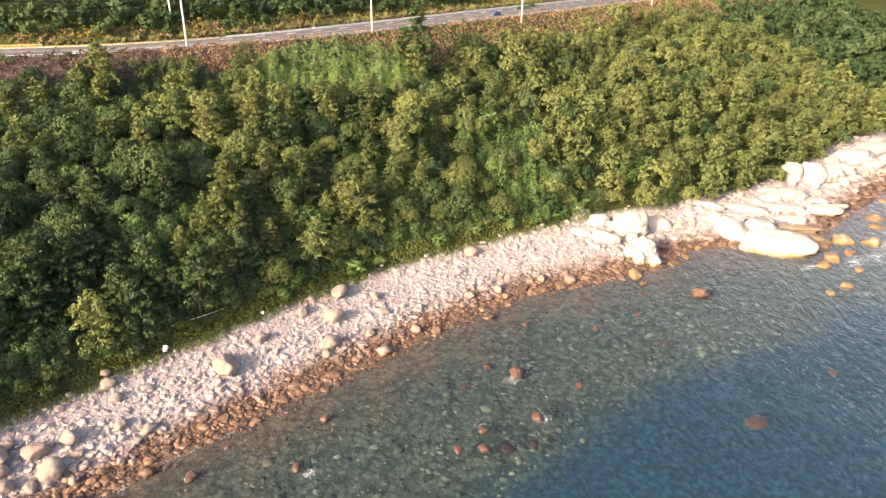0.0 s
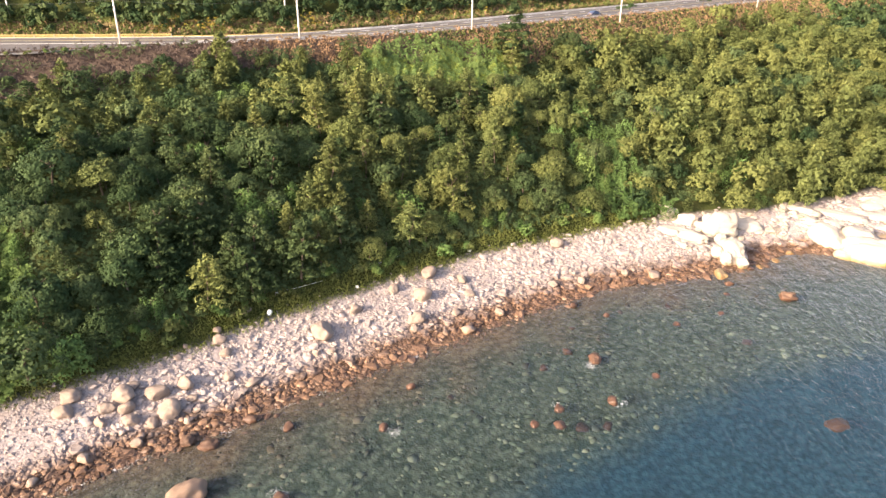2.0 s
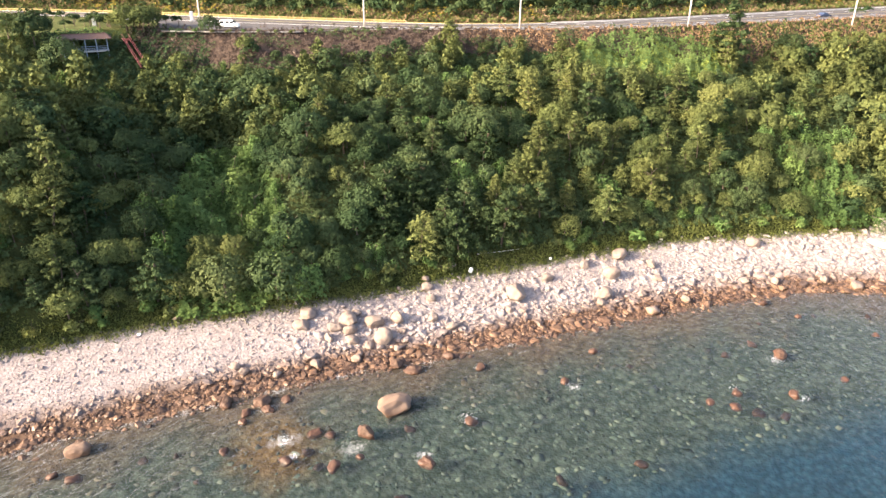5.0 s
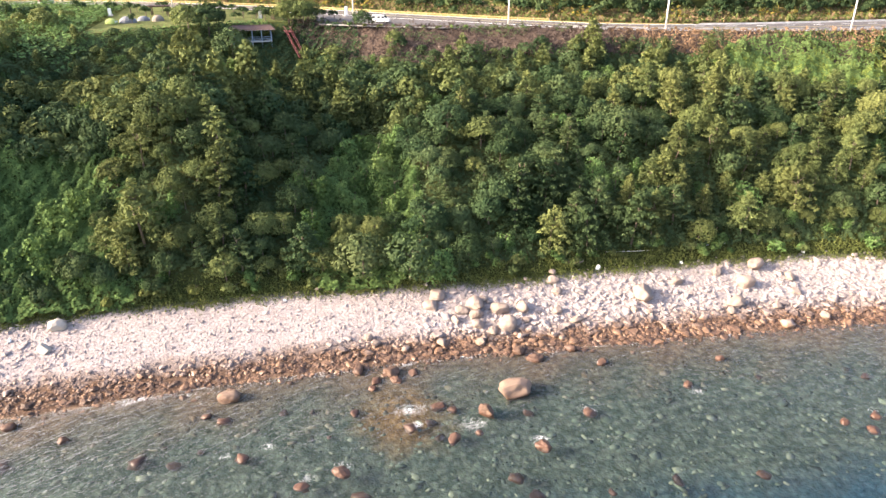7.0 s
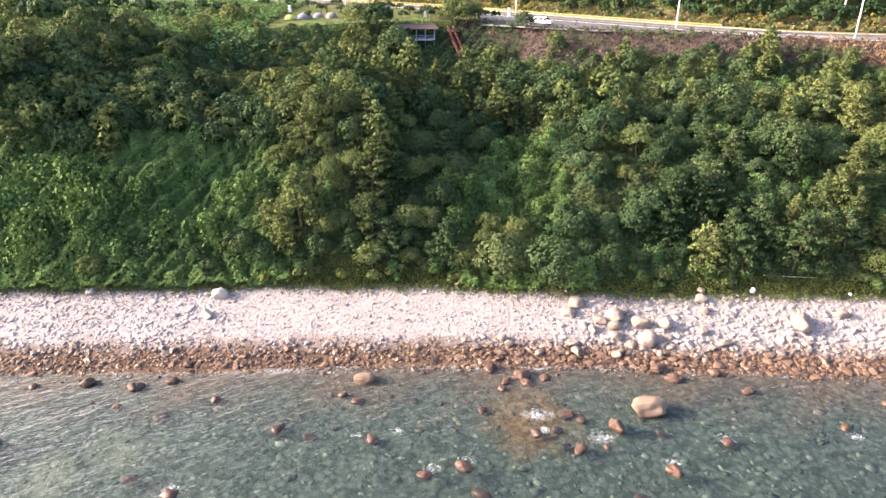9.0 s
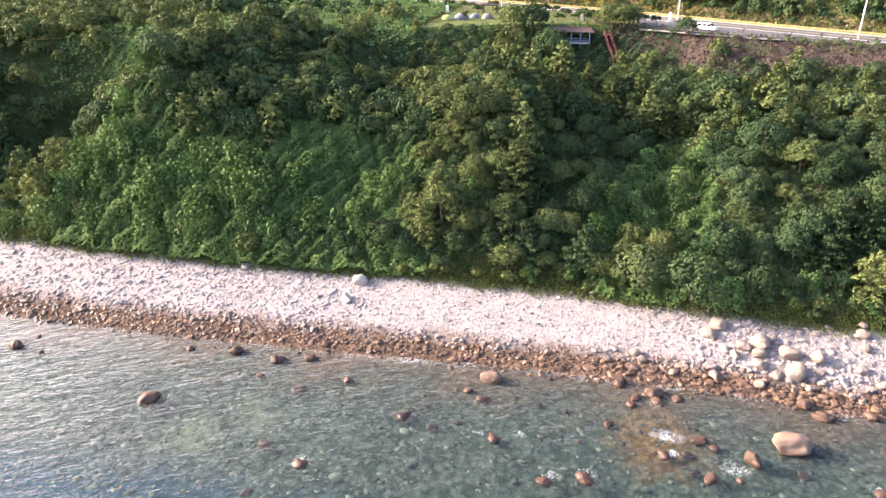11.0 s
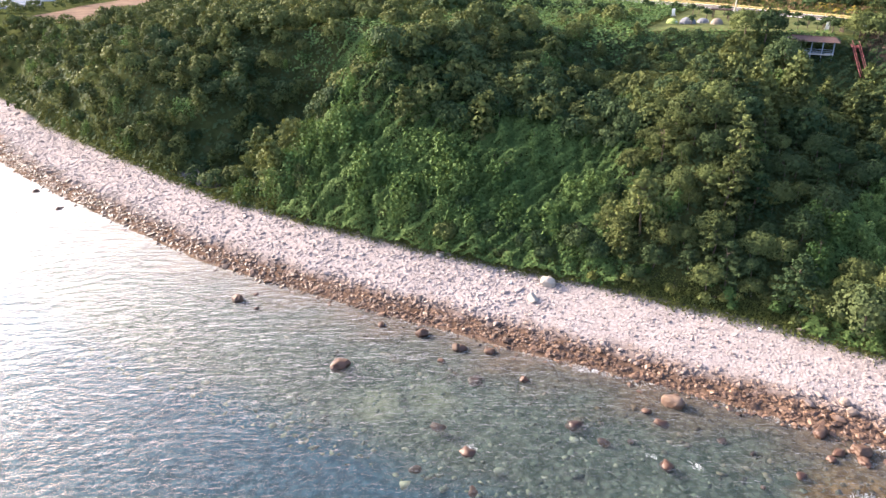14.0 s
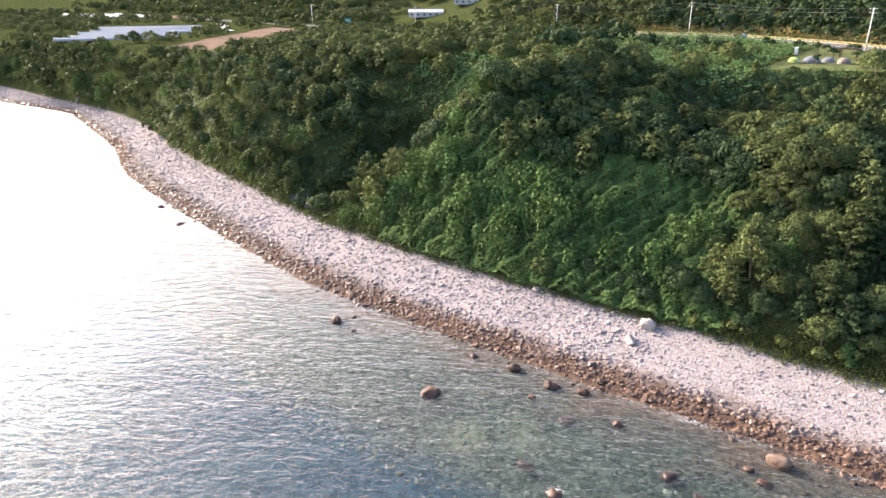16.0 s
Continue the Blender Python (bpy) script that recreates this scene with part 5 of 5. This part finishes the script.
far_b, far_d, far_p, far_v, dim = [], [], [], [], []


def stand(x, y, near):
    z, s = ground_z(x, y), float(np.clip(rng.lognormal(-0.03, 0.25), 0.6, 1.7))
    share = float(np.sin(x * 0.07 + 1.0) * np.cos(y * 0.09) + np.sin(x * 0.023 + y * 0.05))
    u = rng.random()
    vine = bool(open_patch(x, y))
    west = x < -20
    sunny = 116 < x < 168 and y < green(x) + 26
    pine_stand = -50 < x < -24 or (12 < x < 100 and y < green(x) + 16)
    kind = "v" if vine or u < (0.12 if west else 0.5 if sunny and 120 < x < 140 else 0.2 if sunny else 0.05) else "p" if u < (0.58 if pine_stand else 0.42 if x > 20 else 0.28) + 0.14 * share else "b"
    if kind == "p" and pine_stand:
        s *= 1.05
    if (-8 < x < 150 and y > rim(x) - bank_width(x) - 14) or (-80 < x <= -8 and y > rim(x) - 26):
        s *= 0.72 if x > -8 else 0.55
    if near and used[kind] < 360:
        used[kind] += 1
        src = {"b": broad, "p": pines, "v": vines}[kind]
        m = pose(x, y, z - 0.1, rng.normal(0, 4), rng.normal(0, 4), rng.uniform(0, 360)) @ Matrix.Diagonal((s * rng.uniform(0.9, 1.12), s * rng.uniform(0.9, 1.12), s, 1))
        pick = int(rng.integers(len(src)))
        # dark-leaf trees picked here paint the slope's shade into the leaves
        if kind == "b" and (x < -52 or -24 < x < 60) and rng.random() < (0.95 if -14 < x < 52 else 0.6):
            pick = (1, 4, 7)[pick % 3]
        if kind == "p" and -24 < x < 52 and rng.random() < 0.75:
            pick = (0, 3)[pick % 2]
        copy_thing((broad if kind == "v" and -20 < x < 4 and y < 112 else src)[pick], m)
    else:
        away = x < -270 or x > 300
        # leaf tone by stretch: shade painted from -24 to 60, haze and sun elsewhere
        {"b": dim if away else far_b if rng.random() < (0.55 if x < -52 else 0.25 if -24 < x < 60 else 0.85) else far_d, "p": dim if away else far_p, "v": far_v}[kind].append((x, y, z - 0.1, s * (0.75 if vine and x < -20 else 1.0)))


def wood(x0, x1, gap, lo, hi, near):
    for x in np.arange(x0, x1, gap):
        a, b = float(green(x)) + lo, float(rim(x)) - hi
        for y in np.arange(a, b, gap):
            px, py = x + rng.uniform(-0.45, 0.45) * gap, y + rng.uniform(-0.45, 0.45) * gap
            if bool(bank(px, py)) or (bool(open_patch(px, py)) and rng.random() < (0.96 if px > 60 else 0.2 if px > -20 else 0.9 if -84 < px < -54 and py < rim(px) - 24 else 0.8 if py > rim(px) - 24 else 0.72 if px > -78 else 0.25)):
                continue
            if at_work(px, py) or (-31 < px < -1 and py > 168 and rng.random() < 0.25):
                continue
            stand(px, py, near and py < green(px) + 40)


wood(-82, 20, 4.25, 3.4, 3.0, True)
wood(20, 128, 4.25, 5.4, 3.0, True)
wood(128, 300, 4.6, 0.6, 3.0, False)
wood(300, 430, 4.8, 1.0, 3.0, False)
wood(-200, -82, 4.7, 4.2, 2.0, False)
wood(-480, -200, 5.5, 3.0, 8.0, False)


def in_plot(x, y, corners):
    """Inside four corners given in turn, counter-clockwise."""
    return all((b[0] - a[0]) * (y - a[1]) - (b[1] - a[1]) * (x - a[0]) > -120 for a, b in zip(corners, corners[1:] + corners[:1]))


def keep_out(x, y):
    f, n = road_far(x), road_near(x)
    return ((y > n - 3) & (y < f + 9)) | ((x > -66) & (x < 58) & (y < f + 9)) | in_plot(x, y, DIRT_PLOT) | in_plot(x, y, FILM_PLOT) | ((x < -600) & (x > -680) & (y > 290) & (y < 345)) | ((x > -345) & (x < -270) & (y > 335) & (y < 385))


for x, y in zip(rng.uniform(-760, -60, 2100), rng.uniform(130, 430, 2100)):
    if y < rim(x) - 1 or bool(keep_out(x, y)):
        continue
    if y < road_near(x) and (x > -12 or (x > -165 and rng.random() < 0.65) or (x > -205 and y > road_near(x) - 42)):
        continue
    (dim if y > 200 else far_b).append((x, y, ground_z(x, y) - 0.3, rng.uniform(0.7, 1.35) * (1.5 if y > 330 else 0.9)))
for x in np.arange(-210, 420, 4.6):
    for d in (9, 12, 15.5, 20, 25, 30, 36):
        px, py = x + rng.uniform(-2, 2), float(road_far(x)) + d + rng.uniform(-2, 2)
        dim.append((px, py, ground_z(px, py) - 0.3, rng.uniform(0.6, 1.3) * (0.7 if d < 12 else 1.0)))
for x, y in zip(rng.uniform(88, 136, 240), rng.uniform(126, 152, 240)):
    if bool(open_patch(x, y)) and not bool(bank(x, y)):
        far_v.append((x, y, ground_z(x, y) - 0.9, rng.uniform(0.3, 0.5)))
withered = tree_kind("withered_shrub", *shrub_crown(870, 60, 0.3, 1.6), LEAF_DRY, 870, 1.2, 0.06, 4, "withered red-brown shrub low on the slope", "shrub", "")
withered.matrix_basis = pose(7.5, 106.0, ground_z(7.5, 106.0) + 1.5)
for x, k in zip(np.concatenate([rng.uniform(-132, -80, 80), rng.uniform(-80, -54, 16)]), rng.uniform(0.04, 0.26, 96)):
    y = float(green(x) + k * (rim(x) - green(x)))
    far_v.append((x, y, ground_z(x, y) - 0.6, rng.uniform(0.6, 1.9)))
for x in np.arange(-128, -50, 3.4):
    y = float(green(x)) + rng.uniform(5.0, 8.5)
    far_d.append((x, y, ground_z(x, y) - 0.6, rng.uniform(0.5, 0.85)))
# the dark trees that hang over the green cliff, and the wood on the plateau behind it
for x in np.arange(-128, -46, 3.1):
    for k in (0.34, 0.43, 0.52):
        px = x + rng.uniform(-1.5, 1.5)
        y = float(green(px) + (k + rng.uniform(-0.03, 0.03)) * (rim(px) - green(px)))
        (far_d if rng.random() < 0.6 else far_b).append((px, y, ground_z(px, y) - 0.3, rng.uniform(0.85, 1.5)))
for x in np.arange(-330, -66, 6.2):
    a, b = float(rim(x)) - 4, float(road_near(x)) - 7
    for y in np.arange(a, b, 6.2):
        px, py = x + rng.uniform(-2.6, 2.6), y + rng.uniform(-2.6, 2.6)
        if not bool(keep_out(px, py)) and not (-160 < px and rng.random() < 0.78) and not (px > -205 and py > road_near(px) - 42):
            (far_b if y < a + 34 else dim).append((px, py, ground_z(px, py) - 0.3, rng.uniform(0.8, 1.5) * (0.85 if x < -225 else 1.25 if x < -130 and y < b - 25 else 0.7)))
# lone trees on the bank and in the park
for x, y, s, k in ((135.4, 136.5, 2.3, 0), (157, 135.5, 1.3, 1), (133, 134, 1.2, 5), (90.5, 144.5, 0.8, 2), (97.5, 145.3, 0.75, 3), (-29.5, 181.5, 1.65, 1), (-35.5, 189, 1.9, 4), (-40.5, 188.5, 1.6, 2), (-14.0, 195, 1.45, 3), (-10.2, 193.5, 1.4, 6), (-12, 200, 1.2, 5), (-8.5, 197, 1.15, 6), (-15.5, 201, 0.9, 0), (5.5, 184.5, 0.95, 1), (75, 148, 0.9, 2), (89, 147, 0.8, 5)):
    src = pines[k % 6] if k in (0, 5) else broad[k]
    copy_thing(src, pose(x, y, ground_z(x, y) - 0.2, 0, 0, rng.uniform(0, 360)) @ Matrix.Scale(s, 4))


def grove(name, shapes, places, material, label, category="trees"):
    """One wood in several stands, each with its own hue."""
    for k in range(5):
        tagged(scatter(name, shapes, places[k::5], material, False), label, category, kind="stuff")


grove("woodland", FAR_BROAD, far_b, LEAF_BROAD, "dense green broadleaf woodland on the slope")
grove("woodland", FAR_BROAD, far_d, LEAF_DARK, "dense dark green woodland on the slope, partly in place of shade")
grove("woodland", FAR_PINE, far_p, LEAF_PINE, "scattered yellow-green pines among the woodland")
grove("creeper_thicket", FAR_VINE, far_v, LEAF_VINE, "creeper-draped thicket on the slope", "creeper")
grove("woodland", DIM_BROAD, [q for q in dim if q[0] > -150], LEAF_DARK, "dark distant woodland on the hill behind the road")
# west of -150 the lighter leaf colour stands in for haze
grove("woodland", DIM_BROAD, [q for q in dim if q[0] <= -150], LEAF_BROAD, "woodland round the far valley in lighter leaves for haze")


# ground cover: blades and creeper hugging the soil
def cover(name, x, y, material, size, lump, label, category, tall=0.0):
    z = ground(x, y)
    e = 0.6
    n = np.stack([-(ground(x + e, y) - ground(x - e, y)) / (2 * e), -(ground(x, y + e) - ground(x, y - e)) / (2 * e), np.ones_like(x)], -1)
    n /= np.linalg.norm(n, axis=1)[:, None]
    hump = lump * (np.clip(wave(x, y, 0.9, 0.3) + 0.7 * wave(x, y, 1.9, 1.1), -0.3, 2) + 0.9 * np.abs(np.sin(x * 0.8 + 1.6 * np.sin(y * 0.3))))
    if lump >= 1:
        hump = hump + lump * np.clip(wave(x, y, 0.42, 2.0), 0, 2) * 1.3
    c = np.stack([x, y, z], -1) + n * (0.15 + hump + rng.uniform(0, 0.25, len(x)))[:, None]
    if tall:
        n = rng.normal(0, 1, n.shape) * (1, 1, 0.15)
        n /= np.linalg.norm(n, axis=1)[:, None]
    v, f = leaves(c, n, size * rng.uniform(0.7, 1.35, len(x)), rng, 1.3 + tall, 0.22)
    return tagged(new(name, mesh(name, v, f, material)), label, category, kind="stuff")


def spread(n, x0, x1, lo, hi):
    """Random places between two shares of the slope."""
    x = rng.uniform(x0, x1, n)
    s = rng.uniform(lo, hi, n)
    return x, green(x) + s * (rim(x) - green(x))


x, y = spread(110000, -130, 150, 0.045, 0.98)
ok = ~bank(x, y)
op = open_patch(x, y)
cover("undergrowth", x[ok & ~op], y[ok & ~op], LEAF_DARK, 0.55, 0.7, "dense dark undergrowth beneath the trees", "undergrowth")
x, y = spread(230000, -150, 130, 0.0, 0.98)
ok = open_patch(x, y)
gully = ok & (((x > -22) & (x < 24)) | ((x > -84) & (x < -54) & (y < green(x) + 34)))
cover("creeper_mat", x[gully], y[gully], LEAF_VINE, 0.42, 0.9, "bright green creeper filling the gully and the hollow of the cliff", "creeper")
cover("creeper_mat", x[gully] + 0.2, y[gully] + 0.3, LEAF_VINE, 0.45, 0.25, "bright green creeper clinging close to the cliff", "creeper")
ok = ok & ~gully
cover("creeper_mat", x[ok], y[ok], LEAF_VINE, 0.4, 1.0, "bright green creeper matting the open slope", "creeper")
x, y = spread(52000, -128, -46, 0.0, 0.36)
cover("creeper_mat", x, y, LEAF_VINE, 0.36, 1.1, "folds of green creeper hanging down the cliff", "creeper")
x, y = rng.uniform(86, 138, 52000), rng.uniform(124, 154, 52000)
ok = open_patch(x, y) & ~bank(x, y)
cover("creeper_mat", x[ok], y[ok], LEAF_LIME, 0.42, 0.45, "bright lime creeper matting the clearing below the road", "creeper")
x = rng.uniform(122, 137, 6000)
y = green(x) + rng.uniform(0.5, 19, 6000)
cover("creeper_mat", x, y, LEAF_VINE, 0.4, 1.6, "sunlit lime creeper hanging down to the pale rocks", "creeper")
x, y = spread(24000, -300, 260, 0.0, 1.0)
ok = (x < -130) | (x > 150)
cover("undergrowth", x[ok], y[ok], LEAF_DARK, 0.9, 0.4, "dark undergrowth on the far slope", "undergrowth")
n = 70000
x = rng.uniform(-14, 420, n)
y = rim(x) - rng.uniform(-1.5, 1, n) * (bank_width(x) + 1)
ok = (y < np.minimum(rim(x) + 1.2, road_near(x) - 0.8)) & ~open_patch(x, y)
cover("dry_brush", x[ok & (x >= 68)], y[ok & (x >= 68)], LEAF_DRY, 0.34, 0.45, "reddish-brown dry brush on the bank below the road", "brush", 0.5)
# same brush west of 74, with the shade painted into its leaves
cover("dead_brambles", x[ok & (x < 74)], y[ok & (x < 74)], LEAF_DRY_SHADE, 0.34, 0.65, "purple-brown dry brush on the bank, darkened to show shade", "brush", 0.5)
n = 14000
x = rng.uniform(-12, 130, n)
y = rim(x) - rng.uniform(-0.1, 1.05, n) * (bank_width(x) + 1)
ok = (np.sin(x * 0.37 + 2 * np.sin(y * 0.4)) + np.sin(x * 0.11 + y * 0.6 + 1) > 0.55) & (y < road_near(x) - 1.2)
cover("bank_scrub", x[ok], y[ok], LEAF_DARK, 0.34, 0.9, "patches of dark green scrub on the dry bank", "scrub")
n = 11000
x = rng.uniform(110, 400, n)
y = rim(x) - rng.uniform(0, 1, n) * bank_width(x)
cover("dry_grass", x, y, LEAF_GRASS, 0.45, 0.2, "yellow-green grass growing through the dry bank", "grass", 0.6)
n = 52000
x = rng.uniform(-260, 130, n)
y = green(x) + rng.normal(1.5, 1.4, n) + 0.35 * np.sin(x * 0.61 + 1) + 0.35 * np.sin(x * 0.23) + 0.25 * np.sin(x * 1.7 + 2 * np.sin(x * 0.3))
cover("beach_grass", x, y, LEAF_GRASS, 0.22, 0.15, "olive green grass fringe at the top of the beach", "grass", 0.8)
n = 15000
x = rng.uniform(-200, 330, n)
y = road_far(x) + 1.5 + abs(rng.normal(0, 5, n))
cover("roadside_brush", x, y, LEAF_DRY, 0.55, 0.5, "brown brush along the landward verge", "brush", 0.4)
n = 34000
x = rng.uniform(-200, 330, n)
y = road_far(x) + 1.5 + abs(rng.normal(0, 5, n))
cover("roadside_grass", x, y, LEAF_GRASS, 0.5, 0.5, "olive grass along the landward verge", "grass", 0.5)
n = 5000
x = rng.uniform(-200, 330, n)
y = road_far(x) + 5 + abs(rng.normal(0, 3, n))
keep = np.sin(x * 0.21) + np.sin(x * 0.083 + 2) > 0.2
cover("roadside_shrubs", x[keep], y[keep], LEAF_GOLD, 0.6, 1.0, "yellowing shrubs along the landward verge", "shrub")
n = 9000
x = rng.uniform(-110, -20, n)
y = rim(x) + rng.uniform(-6, 14, n)
ok = (y < rim(x) + 0.8) | (x < -84)
cover("creeper_mat", x[ok], y[ok], LEAF_VINE, 0.5, 0.5, "green creeper along the plateau rim", "creeper")
n = 30000
x = rng.uniform(-165, -66, n)
y = rim(x) + rng.uniform(-16, 1, n) + rng.uniform(0, 1, n) * (road_near(x) - rim(x))
ok = y < road_near(x) - 3
cover("creeper_mat", x[ok], y[ok], LEAF_VINE, 0.62, 1.0, "green creeper heath on the plateau behind the cliff", "creeper")

n = 9000
x = rng.uniform(-34, 4, n)
y = rng.uniform(160, 196, n)
ok = y < rim(x) - 0.5
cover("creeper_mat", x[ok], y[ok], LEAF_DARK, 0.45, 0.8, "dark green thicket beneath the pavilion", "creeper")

# shrubs along the top of the beach and clipped trees in the park
for i in range(150):
    x = rng.uniform(-120, 128)
    y = float(green(x)) + rng.uniform(1.2, 5.0)
    copy_thing(shrubs[int(rng.integers(4))], pose(x, y, ground_z(x, y) - 0.1, 0, 0, rng.uniform(0, 360)) @ Matrix.Scale(rng.uniform(0.6, 1.9), 4))


def park_tree(x, y, s):
    t = thing("clipped_tree", pose(x, y, PZ - 0.05) @ Matrix.Scale(s, 4), "small clipped round park tree on the lawn", "tree", "clipped trees of the park")
    part("trunk", rodded((0, 0, -0.2), (0, 0, 1.5), 0.12, 0.09), BARK, t)
    v, f = shrub_crown(int(x * 7) % 97 + 20, 40, 0.28, 1.25)
    v[:, 2] += 1.1
    part("crown", mesh("crown", v, f, LEAF_DARK), LEAF_DARK, t)


for x, y, s in ((-34, 205, 1.2), (-29, 201, 1.0), (-27, 209, 1.3), (-18, 202, 1.0), (-14, 208, 1.1), (-8, 204, 1.2), (-4, 201, 1.1), (-1, 198, 1.1), (-40, 212, 1.2), (-45, 216, 1.1), (-38, 221, 1.3), (-30, 217, 1.2), (-22, 214, 1.0), (-61, 226, 1.4), (-68, 230, 1.3), (-75, 228, 1.4), (-10, 213, 1.1), (-52, 229, 1.3), (-78, 236, 1.3), (-33, 225, 1.1),
                (197.5, 148.3, 1.2), (203.5, 148.2, 1.3), (246, 147.6, 1.5), (278, 147.4, 1.3)):
    park_tree(x, y, s)
for i in range(26):
    x = float(rng.uniform(-64, -6))
    park_tree(x, float(rim(x)) + 3 + float(rng.uniform(0, 1)) * (float(road_near(x)) - float(rim(x)) - 12), float(rng.uniform(0.8, 1.5)))
for i in range(14):
    x = 2 + i * 3.8
    y = float(lot_near(x)) - 1.0
    copy_thing(shrubs[i % 4], pose(x, y, PZ - 0.15) @ Matrix.Scale(0.7, 4))
for ob in broad + pines + vines + shrubs:
    for o in (*ob.children_recursive, ob):
        bpy.data.objects.remove(o)
